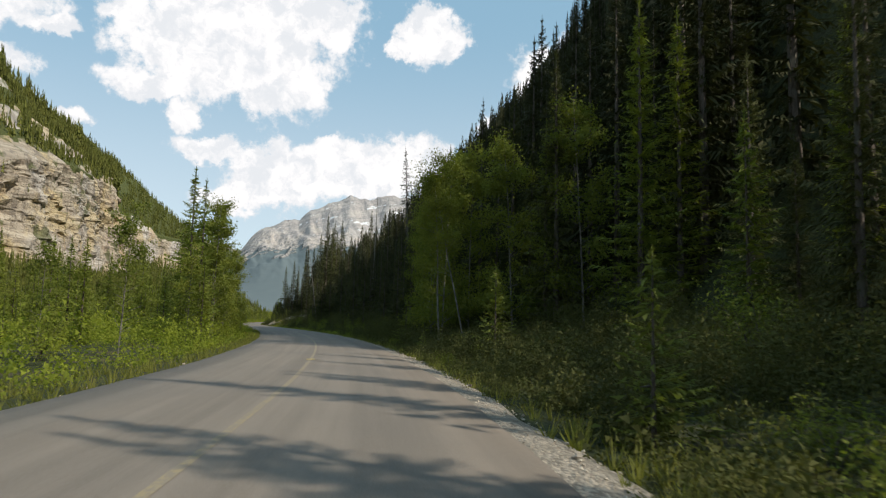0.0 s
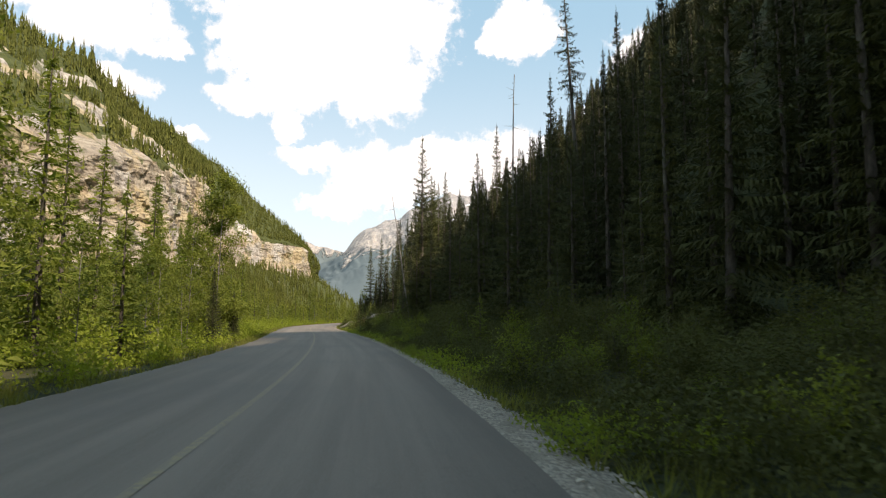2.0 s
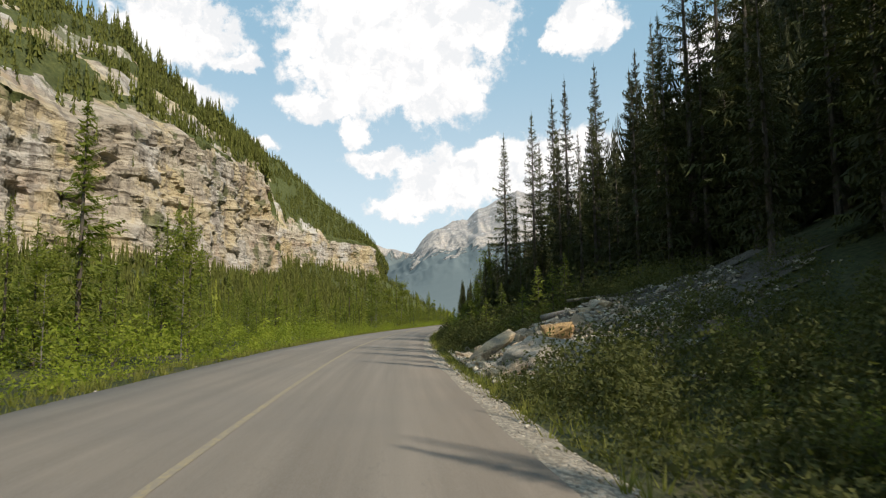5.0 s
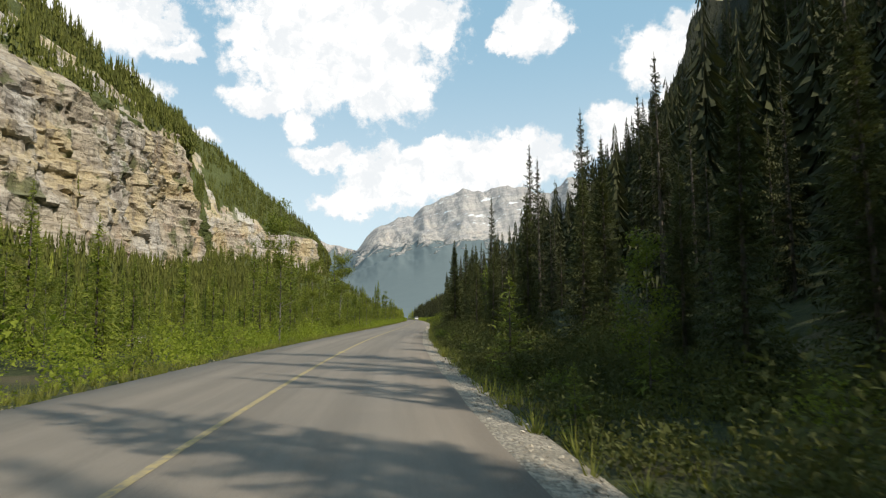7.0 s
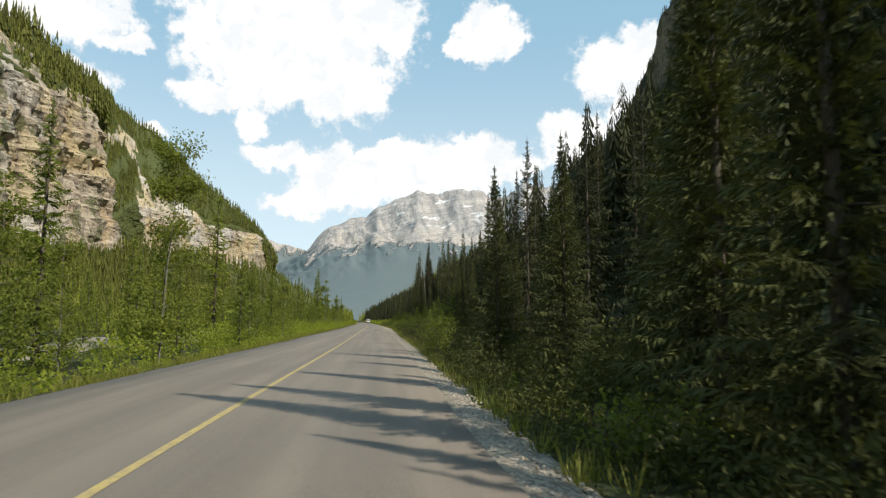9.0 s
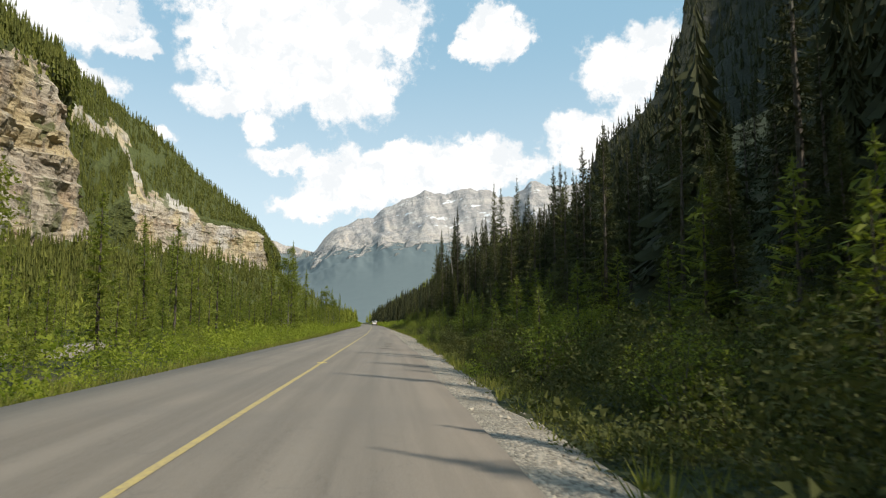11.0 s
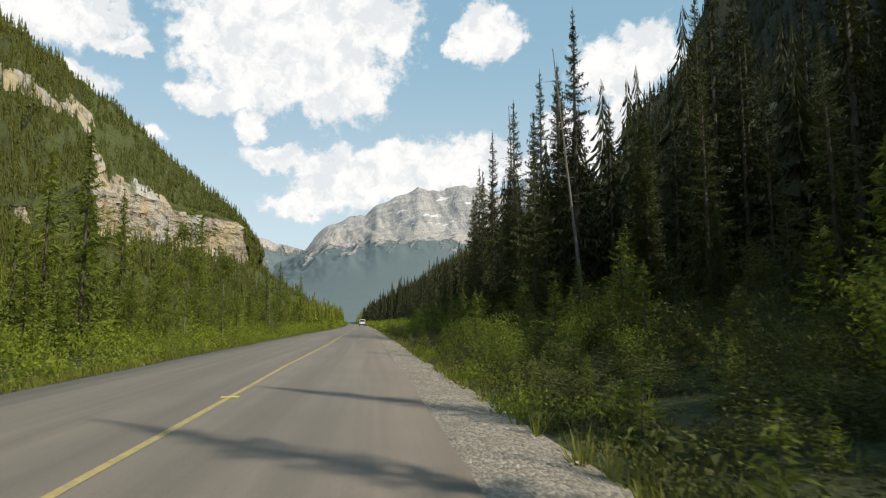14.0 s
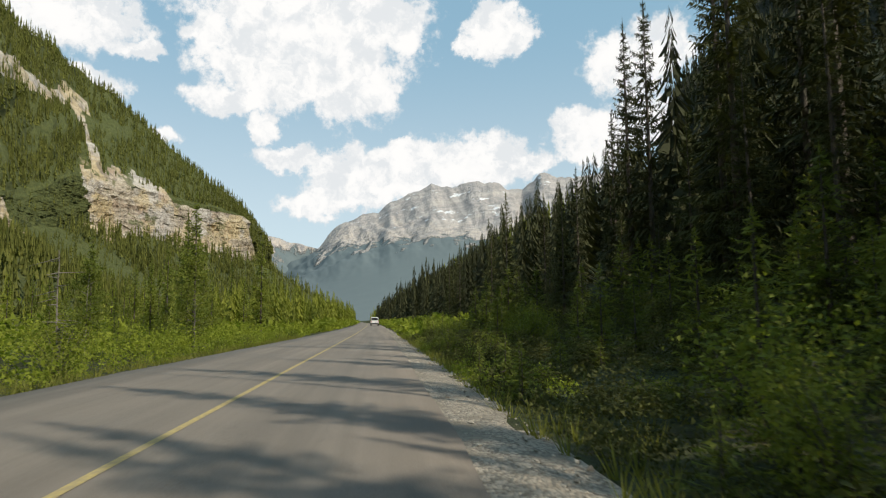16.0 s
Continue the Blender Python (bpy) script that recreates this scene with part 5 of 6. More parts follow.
# ---- growth nobody could count ----
def merge(name, label, category, templates, places, mat):
    """One mesh of many plants: places are rows of x, y, z, scale, height scale, turn, template."""
    places = np.asarray(places, float)
    out = []
    for k, t in enumerate(templates):
        p = places[places[:, 6].astype(int) == k]
        if len(p) == 0:
            continue
        c, s_ = np.cos(p[:, 5])[:, None, None], np.sin(p[:, 5])[:, None, None]
        x, y, z = t[None, ..., 0], t[None, ..., 1], t[None, ..., 2]
        w = p[:, 3][:, None, None]
        out.append(np.stack([(x * c - y * s_) * w + p[:, 0][:, None, None], (x * s_ + y * c) * w + p[:, 1][:, None, None], z * p[:, 4][:, None, None] + p[:, 2][:, None, None]], -1).reshape(-1, 3, 3))
    ob = new(name, tris_mesh(name, np.concatenate(out), mat))
    return tagged(ob, label, category, kind="stuff")


def tier_tree(seed, tiers, points, wide=0.15, simple=False):
    """A spruce of unit height seen from afar: ragged tiers of bough tips round a thin spire."""
    g = np.random.default_rng(seed)
    tri = []
    for k in range(tiers):
        t = k / tiers
        z0 = 0.03 + 0.95 * t + g.normal(0, 0.006)
        z1 = min(1.0, z0 + 1.5 / tiers + 0.02)
        r = wide * (1 - t) ** 0.95 * g.uniform(0.8, 1.15) + 0.01
        turn = g.uniform(0, 6)
        for i in range(points):
            a = turn + (i + g.uniform(-0.3, 0.3)) * 2 * math.pi / points
            rr = r * g.uniform(0.55, 1.2)
            w = 2.0 / points * g.uniform(0.7, 1.2)
            tip = [math.cos(a) * rr, math.sin(a) * rr, z0 - 0.2 * rr]
            lo, hi = ([math.cos(b) * rr * 0.35, math.sin(b) * rr * 0.35, z0 + 0.25 * (z1 - z0)] for b in (a - w, a + w))
            if simple:
                half = (2.3 if tiers < 12 else 1.5) / points * g.uniform(0.7, 1.2)
                rr, zj = rr * g.uniform(0.7, 1.1), g.normal(0, 0.35 / tiers)
                sag = 0.4 / tiers + 0.28 * rr - zj
                ends = [[math.cos(b) * q, math.sin(b) * q, z0 - sag * g.uniform(0.7, 1.3)] for b, q in ((a - half, rr), (a + half, rr * g.uniform(0.6, 1.0)))]
                tri.append([[math.cos(a) * rr * 0.1, math.sin(a) * rr * 0.1, min(1.0, z0 + zj + 0.9 / tiers)], *ends])
            else:
                tri += [[lo, tip, [0, 0, z1]], [tip, hi, [0, 0, z1]]]
    return np.array(tri)


nrng = np.random.default_rng(5)


def shrub_template(seed, leaves, size):
    g = np.random.default_rng(seed)
    c = g.normal(0, 1, (14, 3)) * np.array([0.33, 0.33, 0.22]) + np.array([0, 0, 0.55])
    c[:, 2] = np.clip(c[:, 2], 0.12, 1.0)
    cen = c[g.integers(0, 14, leaves)] + g.normal(0, 0.13, (leaves, 3))
    a = unit(g.normal(0, 1, (leaves, 3)))
    b = unit(np.cross(a, g.normal(0, 1, (leaves, 3))))
    ln = size * g.uniform(0.6, 1.4, (leaves, 1))
    return np.stack([cen - a * ln * 0.5, cen + a * ln * 0.5, cen + b * ln * 0.55], 1)


def scatter(n, s_lo, s_hi, d_of, h_lo, h_hi, kinds, keep=None):
    s = nrng.uniform(s_lo, s_hi, n)
    d = d_of(s, nrng.uniform(0, 1, n))
    ok = np.ones(n, bool) if keep is None else keep(s, d)
    s, d = s[ok], d[ok]
    x, y = at(s, d)
    h = nrng.uniform(h_lo, h_hi, len(s))
    return np.stack([x, y, height_sd(s, d) - 0.04, h * nrng.uniform(0.8, 1.25, len(s)), h, nrng.uniform(0, 6.28, len(s)), nrng.integers(0, kinds, len(s))], -1)


def no_slide(s, d):
    return ~((s > 145) & (s < 160) & (d > 0) & (d < 13)) & ~((s > 222) & (s < 268) & (d > 3.6) & (np.sin(s * 37.0) > 0.3))


def no_bar(s, d):
    return ~((s > 232) & (s < 345) & (d < -17.5) & (d > -29))


NEAR_SHRUBS = [shrub_template(300 + i, 46, 0.20) for i in range(5)]
TALL_SHRUBS = [shrub_template(310 + i, 240, 0.078) for i in range(5)]
right_in = lambda s: right_d(s) + shoulder_w(s)
merge("undergrowth", "low green weeds along the gravel shoulder", "weeds", NEAR_SHRUBS, scatter(1300, -5, 480, lambda s, u: right_in(s) + 0.4 + u * 2.2, 0.22, 0.6, 5, no_slide), SHADED_SHRUB)


def low(p):
    p[:, 3] = 1.0
    return p


def thicket_mesh(name, seed, length, width, lumps, tall, leaves, size, mat):
    """A tangle of leafy stems over a few square metres, with hollows between the clumps."""
    g = np.random.default_rng(seed)
    c = np.stack([g.uniform(-0.5, 0.5, lumps) * length, g.uniform(-0.5, 0.5, lumps) * width], -1)
    r, h = g.uniform(0.25, 0.62, lumps) * (0.6 + 0.4 * tall), tall * g.uniform(0.35, 1.0, lumps) ** 1.2
    k = g.choice(lumps, leaves, p=r * r * (h + 0.2) / (r * r * (h + 0.2)).sum())
    v = unit(g.normal(0, 1, (leaves, 3)))
    v[:, 2] = np.abs(v[:, 2])
    v *= g.uniform(0.25, 1.0, (leaves, 1)) ** 0.5
    cen = np.concatenate([c[k] + v[:, :2] * r[k][:, None] + g.normal(0, 0.05, (leaves, 2)), (v[:, 2] * h[k] + g.normal(0, 0.04, leaves))[:, None]], 1)
    cen[:, 2] = np.maximum(cen[:, 2], 0.02)
    a = unit(g.normal(0, 1, (leaves, 3)) + v * 0.6)
    b = unit(np.cross(a, g.normal(0, 1, (leaves, 3)) + np.array([0, 0, 0.8])))
    ln = size * g.uniform(0.6, 1.45, (leaves, 1))
    return tris_mesh(name, np.stack([cen - a * ln * 0.5, cen + a * ln * 0.55, cen + b * ln * 0.42], 1), mat)


def lie(s, d, turn):
    """A pose on the ground that follows its slope."""
    x, y = at(s, d)
    z = float(height_sd(s, d))
    hd = float(np.interp(s, line_s, _h))
    fall = float(height_sd(s, d + 0.9) - height_sd(s, d - 0.9)) / 1.8
    return pose(float(x), float(y), z - 0.05, 0, 0, math.degrees(hd)) @ pose(0, 0, 0, 0, -math.degrees(math.atan(fall)), 90 + turn)


# thickets and HERBS take the shade-darkened leaf colour, BRIGHT_HERBS the lighter one
THICKETS = [thicket_mesh("thicket", 600 + i, 3.6, 2.6, 17, tall, 4300, 0.085, SHADED_SHRUB) for i, tall in enumerate((1.0, 1.35, 1.7, 1.2))]
HERBS = [thicket_mesh("herbs", 620 + i, 3.4, 1.7, 22, 0.5, 2300, 0.07, SHADED_SHRUB) for i in range(3)]
BRIGHT_HERBS = [thicket_mesh("herbs", 640 + i, 3.4, 1.9, 22, 0.55, 2500, 0.07, SHRUB_MASS) for i in range(3)]
scrub = tagged(new("undergrowth"), "tangled green shrubs and herbs between gravel shoulder and spruces", "shrubs", kind="stuff")
s = -4.0
while s < 470:
    inner = float(right_d(s) + shoulder_w(s))
    bright = 58 < s < 130 or s > 300
    d = inner + (0.95 if s < 300 else 1.1)
    if not 143.5 < s < 159:
        ob = part("herbs", rng.choice(BRIGHT_HERBS if bright and rng.random() < (0.22 if s > 300 else 0.6) else HERBS), scrub)
        ob.matrix_basis = lie(s, d, rng.choice((0, 180)))
    d += 1.5 if not bright else 1.8
    while d < tree_line(s) + (5.0 if 375 < s < 440 else 2.4):
        if not (143.5 < s < 158.5 and d < 13) and rng.random() < 0.93:
            flat = s > 330 and d < inner + 5.5
            kinds = THICKETS[:2] if flat else THICKETS[:2] + HERBS[:1] if s > 300 else THICKETS[1:3] if bright else THICKETS
            ob = part("thicket", rng.choice(kinds), scrub)
            tall = rng.uniform(1.1, 1.6) if 40 < s < 58 else rng.uniform(0.5, 0.85) if 58 < s < 130 else rng.uniform(0.4, 0.7) if flat else 1.0
            ob.matrix_basis = lie(s + rng.uniform(-0.6, 0.6), d + rng.uniform(-0.3, 0.3), rng.choice((0, 180)) + rng.uniform(-15, 15)) @ Matrix.Diagonal((1, 1, tall, 1))
        d += rng.uniform(1.6, 2.1)
    s += rng.uniform(2.4, 3.0)
merge("undergrowth", "sunlit low weeds along the road", "weeds", NEAR_SHRUBS, scatter(1300, -5, 480, lambda s, u: left_d(s) - 0.8 - u * 2.0, 0.25, 0.7, 5), SHRUB_MASS)
merge("undergrowth", "sunlit yellow-green shrubs along the road", "shrubs", TALL_SHRUBS, scatter(900, -5, 500, lambda s, u: left_d(s) - 1.6 - u * 8.5, 0.7, 1.8, 5), SHRUB_MASS)
merge("undergrowth", "yellow-green scrub on the flat beyond", "shrubs", NEAR_SHRUBS, scatter(650, -5, 500, lambda s, u: left_d(s) - 8.0 - u * 14.0, 0.9, 2.2, 5, no_bar), SHRUB_MASS)
FAR_SHRUBS = [shrub_template(320 + i, 34, 0.38) for i in range(4)]
merge("undergrowth", "distant roadside scrub", "shrubs", FAR_SHRUBS, np.concatenate([
    scatter(600, 470, 900, lambda s, u: right_in(s) + 0.6 + u * 7, 0.5, 1.8, 4),
    scatter(600, 470, 900, lambda s, u: left_d(s) - 1.0 - u * 8, 0.5, 2.0, 4),
    scatter(10, 520, 560, lambda s, u: -16 - u * 34, 1.4, 3.0, 4, no_bar)]), SHRUB_MASS)
MID_SHRUBS = [shrub_template(340 + i, 66, 0.13) for i in range(4)]
merge("undergrowth", "tall scrub between the young spruces of the flat", "shrubs", MID_SHRUBS, scatter(750, -60, 520, lambda s, u: -15 - u * 34, 1.2, 3.2, 4, no_bar), SHRUB_MASS)

TIERS = [tier_tree(400 + i, 19, 11, (0.20, 0.16, 0.23)[i % 3], True) for i in range(6)]
MID_TIERS = [tier_tree(410 + i, 13, 6, (0.20, 0.17, 0.23)[i % 3], True) for i in range(6)]
LOW_TIERS = [tier_tree(420 + i, 6, 4, 0.15, True) for i in range(5)]
rows = np.array([r for r in second_row if r[0] < 470 and (not r[5] or r[0] < 300)])
third = np.array([r for r in second_row if r[0] >= 470 or r[5] and r[0] >= 300])
for s, d, sc, turn, k, _ in rows:
    grow(*at(s, d), height_sd(s, d) - 0.1, sc * FOREST_H[int(k)], turn, k)
for n, lo, hi, d_lo, d_hi, small, tall in ((140, 190, 345, 30, 66, 12, 19), (190, 325, 445, 14, 36, 8, 13)):
    for _ in range(n):
        s, d = rng.uniform(lo, hi), rng.uniform(d_lo, d_hi)
        grow(*at(s, d), height_sd(s, d) - 0.2, rng.uniform(small, tall), rng.uniform(0, 6.28), rng.randrange(6))


def woods(n, s_lo, s_hi, d_lo, d_hi, h_lo, h_hi, kinds, keep=None, width=1.0):
    p = scatter(n, s_lo, s_hi, lambda s, u: d_lo + u * (d_hi - d_lo), h_lo, h_hi, kinds, keep)
    p[:, 3] *= width
    return p


VALLEY = [forest_mesh(760 + i, 8.0, r, w, b, GREEN_NEEDLE, 5, 5, 0.2) for i, (r, w, b) in enumerate(((1.5, 19, 0.02), (1.25, 21, 0.05), (1.75, 18, 0.02), (1.1, 20, 0.10)))]
valley = tagged(new("woods"), "young green spruces filling the flat beside the road", "woods", kind="stuff")
for x, y, z, _, h, turn, k in np.concatenate([woods(520, -30, 560, -52, -14, 2.5, 6.5, 4, no_bar), woods(280, -30, 560, -58, -15, 6.0, 11.0, 4, no_bar)]):
    sc = h / 8.0
    part("spruce", VALLEY[int(k)], valley).matrix_basis = pose(x, y, z, 0, 0, math.degrees(turn)) @ Matrix.Diagonal((sc * (1.15 if h < 6 else 0.95), sc * (1.15 if h < 6 else 0.95), sc, 1))
merge("woods", "young spruces along the far stretch of road", "woods", TIERS, woods(260, 490, 640, -24, -8.5, 4, 9, 6), WOODS)
merge("woods", "dense young spruce wood on the valley floor", "woods", MID_TIERS, np.concatenate([
    woods(900, -30, 700, -130, -50, 3.5, 8, 6), woods(420, -30, 700, -135, -55, 8, 14, 6, None, 0.72), woods(700, 20, 800, -210, -120, 4, 9, 6), woods(300, 20, 800, -215, -125, 9, 14, 6, None, 0.72), woods(260, 630, 900, -24, -8.5, 5, 11, 6)]), WOODS)
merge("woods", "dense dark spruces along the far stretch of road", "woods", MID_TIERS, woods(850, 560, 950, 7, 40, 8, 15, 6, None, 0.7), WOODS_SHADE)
tx, ty = at(third[:, 0], third[:, 1])


def under_line(n, s_lo, s_hi, d_lo, d_hi, rise):
    """Spruces on the bank whose tops follow a line that rises away from the road."""
    s_, d_ = nrng.uniform(s_lo, s_hi, n), nrng.uniform(d_lo, d_hi, n)
    x_, y_ = at(s_, d_)
    g_ = height_sd(s_, d_)
    h_ = np.clip(d_ * rise - g_, 7, 26) * nrng.uniform(0.82, 1.02, n)
    return np.stack([x_, y_, g_ - 0.2, h_, h_, nrng.uniform(0, 6.28, n), nrng.integers(0, 6, n)], -1)


BACK = [tier_tree(740 + i, 24, 11, (0.17, 0.14, 0.18)[i % 3], True) for i in range(6)]
# the first two sets are added on the knolls to lengthen their shade
for x, y, z, h, _, turn, k in np.concatenate([under_line(160, 24, 68, 14, 38, 1.36), under_line(90, 50, 80, 18, 34, 1.28), under_line(150, 62, 140, 13, 38, 0.98)]):
    grow(x, y, z, h, turn, k)
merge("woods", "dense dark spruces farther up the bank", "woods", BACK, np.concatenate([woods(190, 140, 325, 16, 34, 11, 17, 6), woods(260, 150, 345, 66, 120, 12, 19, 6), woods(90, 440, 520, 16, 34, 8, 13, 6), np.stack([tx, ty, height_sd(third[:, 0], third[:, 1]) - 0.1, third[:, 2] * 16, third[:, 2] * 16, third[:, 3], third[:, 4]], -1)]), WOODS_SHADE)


def bare_at(i, v, point):
    """Bare rock of the west wall, where nothing grows."""
    if point is not west_point:
        return np.zeros(len(i), bool)
    row = np.clip(np.searchsorted(V_ROWS, v) - 1, 0, len(V_ROWS) - 2)
    return bare[np.clip(i, 0, COLS - 2) * (len(V_ROWS) - 1) + row] & (np.random.default_rng(9).random(len(i)) > 0.12)


def on_wall(point, n, i_lo, i_hi, v_lo, v_hi, h_lo, h_hi, seed, clear=0.0, sink=0.6):
    g = np.random.default_rng(seed)
    i = g.integers(i_lo, i_hi, n)
    v = g.uniform(v_lo, v_hi, n)
    p = point(i, v)
    if clear:
        p = p[(fbm(i * 0.05, v * 6, 0, 61, 3) > clear) & ~bare_at(i, v, point)]
    m = len(p)
    h = g.uniform(h_lo, h_hi, m)
    if point is east_point:
        h = h * np.interp(p[:, 1], (560, 900), (1.0, 0.6))
    return np.stack([p[:, 0], p[:, 1], p[:, 2] - sink, h * g.uniform(0.8, 1.15, m), h, g.uniform(0, 6.28, m), g.integers(0, 5, m)], -1)


merge("woods", "spruces covering the mountainside above and below the cliffs", "woods", LOW_TIERS, np.concatenate([
    on_wall(west_point, 2600, 113, 992, 0.0, 0.92, 5, 10, 1), on_wall(west_point, 4200, 97, 532, 0.12, 0.93, 6, 12, 11), on_wall(west_point, 2300, 613, 992, 0.1, 1.02, 9, 17, 8), on_wall(west_point, 11500, 113, 992, 2.03, 3.0, 7, 14, 2, 0.33), on_wall(west_point, 1100, 0, 992, 2.9, 3.1, 9, 17, 3),
    on_wall(west_point, 900, 0, 992, 1.03, 1.97, 3, 8, 4, 0.42)]), HILL_WOODS)
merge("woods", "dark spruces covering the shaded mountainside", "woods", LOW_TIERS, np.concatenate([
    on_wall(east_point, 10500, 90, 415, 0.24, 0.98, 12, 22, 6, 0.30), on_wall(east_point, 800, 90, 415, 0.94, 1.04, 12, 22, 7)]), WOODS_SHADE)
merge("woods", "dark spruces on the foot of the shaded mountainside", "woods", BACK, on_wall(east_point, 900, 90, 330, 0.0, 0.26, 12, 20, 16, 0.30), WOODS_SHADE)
valley_s, valley_d = nrng.uniform(780, 1290, 2600), nrng.uniform(-420, 160, 2600)
ok = np.abs(valley_d + 2) > 9
vx, vy = at(valley_s[ok], valley_d[ok])
vh = nrng.uniform(8, 17, ok.sum())
merge("woods", "spruce wood filling the valley floor", "woods", LOW_TIERS, np.stack([vx, vy, land(vx, vy) - 0.3, vh, vh, nrng.uniform(0, 6, ok.sum()), nrng.integers(0, 5, ok.sum())], -1), WOODS)

# grass
blades = []
for _ in range(9):
    a, r, ln = nrng.uniform(0, 6.28), nrng.uniform(0, 0.12), nrng.uniform(0.5, 1.0)
    b = nrng.uniform(0, 6.28)
    p = np.array([math.cos(a) * r, math.sin(a) * r, 0])
    blades.append([p + [0.014 * math.cos(b), 0.014 * math.sin(b), 0], p - [0.014 * math.cos(b), 0.014 * math.sin(b), 0], p * 2.4 + [0.1 * math.cos(a), 0.1 * math.sin(a), ln]])
TUFT = [np.array(blades)]
grass = np.concatenate([scatter(4200, -5, 470, lambda s, u: left_d(s) - 0.03 - u ** 1.5 * 2.6, 0.2, 0.5, 1), scatter(4800, -5, 470, lambda s, u: right_in(s) + 0.05 + u ** 1.5 * 3.0, 0.18, 0.5, 1, no_slide)])
grass[:, 3] = 1.0
merge("grass", "tufts of wild grass along the road's edges", "grass", TUFT, grass, GRASS)

# loose stones on the shoulder
oct_v = np.array([[1, 0, 0], [-1, 0, 0], [0, 1, 0], [0, -1, 0], [0, 0, 1], [0, 0, -1]], float)
oct_f = np.array([[0, 2, 4], [2, 1, 4], [1, 3, 4], [3, 0, 4], [2, 0, 5], [1, 2, 5], [3, 1, 5], [0, 3, 5]])
def tumble(v, g):
    """Turns each stone its own way and flattens it."""
    q = g.normal(0, 1, (len(v), 3, 3))
    a = unit(q[:, 0])
    b = unit(q[:, 1] - (q[:, 1] * a).sum(-1, keepdims=True) * a)
    turn = np.stack([a, b, np.cross(a, b)], 1)
    return np.einsum("nij,njk->nik", v, turn) * np.array([1.0, 1.0, 0.7])


n = 9000
ss = nrng.uniform(0, 470, n)
dd = right_d(ss) + 0.02 + nrng.uniform(0, 1, n) * (shoulder_w(ss) + 0.1)
extra = nrng.random(n) < 0.03
dd = np.where(extra, left_d(ss) - 0.02 - nrng.uniform(0, 0.25, n), dd)
px, py = at(ss, dd)
size = nrng.uniform(0.012, 0.034, n) * np.where(nrng.random(n) < 0.06, 2.0, 1.0)
sv = tumble(oct_v[None] * (size[:, None, None] * nrng.uniform(0.55, 1.35, (n, 6, 1))), nrng)
sv += np.stack([px, py, -0.056 + 0 * px - np.clip((dd - right_d(ss)) / 1.0, 0, 1.3) * 0.03 * ~extra + size * 0.25], -1)[:, None]
stones = new("gravel", mesh_from("gravel", sv.reshape(-1, 3), (oct_f[None] + np.arange(n)[:, None, None] * 6).reshape(-1, 3), STONE))
tagged(stones, "loose pale limestone chips on the shoulder", "gravel", kind="stuff")

# bare stony soil of the rock fan
fan = bpy.data.meshes.new("rock_fan")
fv = []
for i in range(41):
    for j in range(33):
        a, r = math.pi * (i / 40 - 0.5), j / 32
        fs, fd = 152.0 + math.sin(a) * 7.8 * r * (1 + 0.12 * math.sin(i * 1.7)), 2.25 + math.cos(a) * 11.0 * r * (1 + 0.15 * math.sin(i * 2.3))
        fx, fy = at(fs, fd)
        fv.append((float(fx), float(fy), float(height_sd(fs, fd)) + 0.10 * (1 - r) + 0.05 + nrng.normal(0, 0.03)))
fan.from_pydata(fv, [], [(i * 33 + j, i * 33 + j + 1, i * 33 + j + 34, i * 33 + j + 33) for i in range(40) for j in range(32)])
FAN = gravel_material("dark_stony_soil", 0.30)
fan.materials.append(FAN)
tagged(new("rock_fan", fan), "dark stony soil of the rock fan", "soil", kind="structure")

# rubble between the fallen rocks
n = 5200
ss, dd = nrng.normal(151.4, 2.9, n), 2.0 + np.abs(nrng.normal(0, 1, n)) * 3.6
keep = (dd > right_d(ss) + shoulder_w(ss) + 0.1) & (dd < 13)
ss, dd = ss[keep], dd[keep]
n = len(ss)
px, py = at(ss, dd)
size = nrng.uniform(0.03, 0.12, n) * np.where(nrng.random(n) < 0.12, 1.7, 1.0)
sv = tumble(oct_v[None] * (size[:, None, None] * nrng.uniform(0.5, 1.4, (n, 6, 1))), nrng)
sv += np.stack([px, py, height_sd(ss, dd) + 0.09 + size * 0.3], -1)[:, None]
rubble = new("rubble", mesh_from("rubble", sv.reshape(-1, 3), (oct_f[None] + np.arange(n)[:, None, None] * 6).reshape(-1, 3), RUBBLE))
tagged(rubble, "broken limestone rubble strewn over the rock fan", "rubble", kind="stuff")
merge("undergrowth", "sparse weeds between the fallen rocks", "shrubs", NEAR_SHRUBS, scatter(170, 145, 162, lambda s, u: 2.4 + u * 9, 0.15, 0.5, 5), SHADED_SHRUB)
merge("undergrowth", "green shrubs crowding round the rock fan", "shrubs", TALL_SHRUBS, np.concatenate([scatter(75, 154.5, 166, lambda s, u: 3.0 + u * 8, 0.7, 1.7, 5), scatter(40, 140, 147, lambda s, u: 3.6 + u * 8, 0.6, 1.4, 5), scatter(40, 146, 157, lambda s, u: 7.5 + u * 5, 0.5, 1.2, 5)]), SHADED_SHRUB)
s = 142.0
while s < 160:
    part("herbs", rng.choice(HERBS), scrub).matrix_basis = lie(s, float(right_in(s)) + 0.75, 0) @ Matrix.Diagonal((0.9, 0.7, 0.75, 1))
    s += 2.7
merge("grass", "grass along the foot of the rock fan", "grass", TUFT, low(scatter(260, 143, 158, lambda s, u: right_in(s) + 0.05 + u * 0.8, 0.12, 0.26, 1)), GRASS)

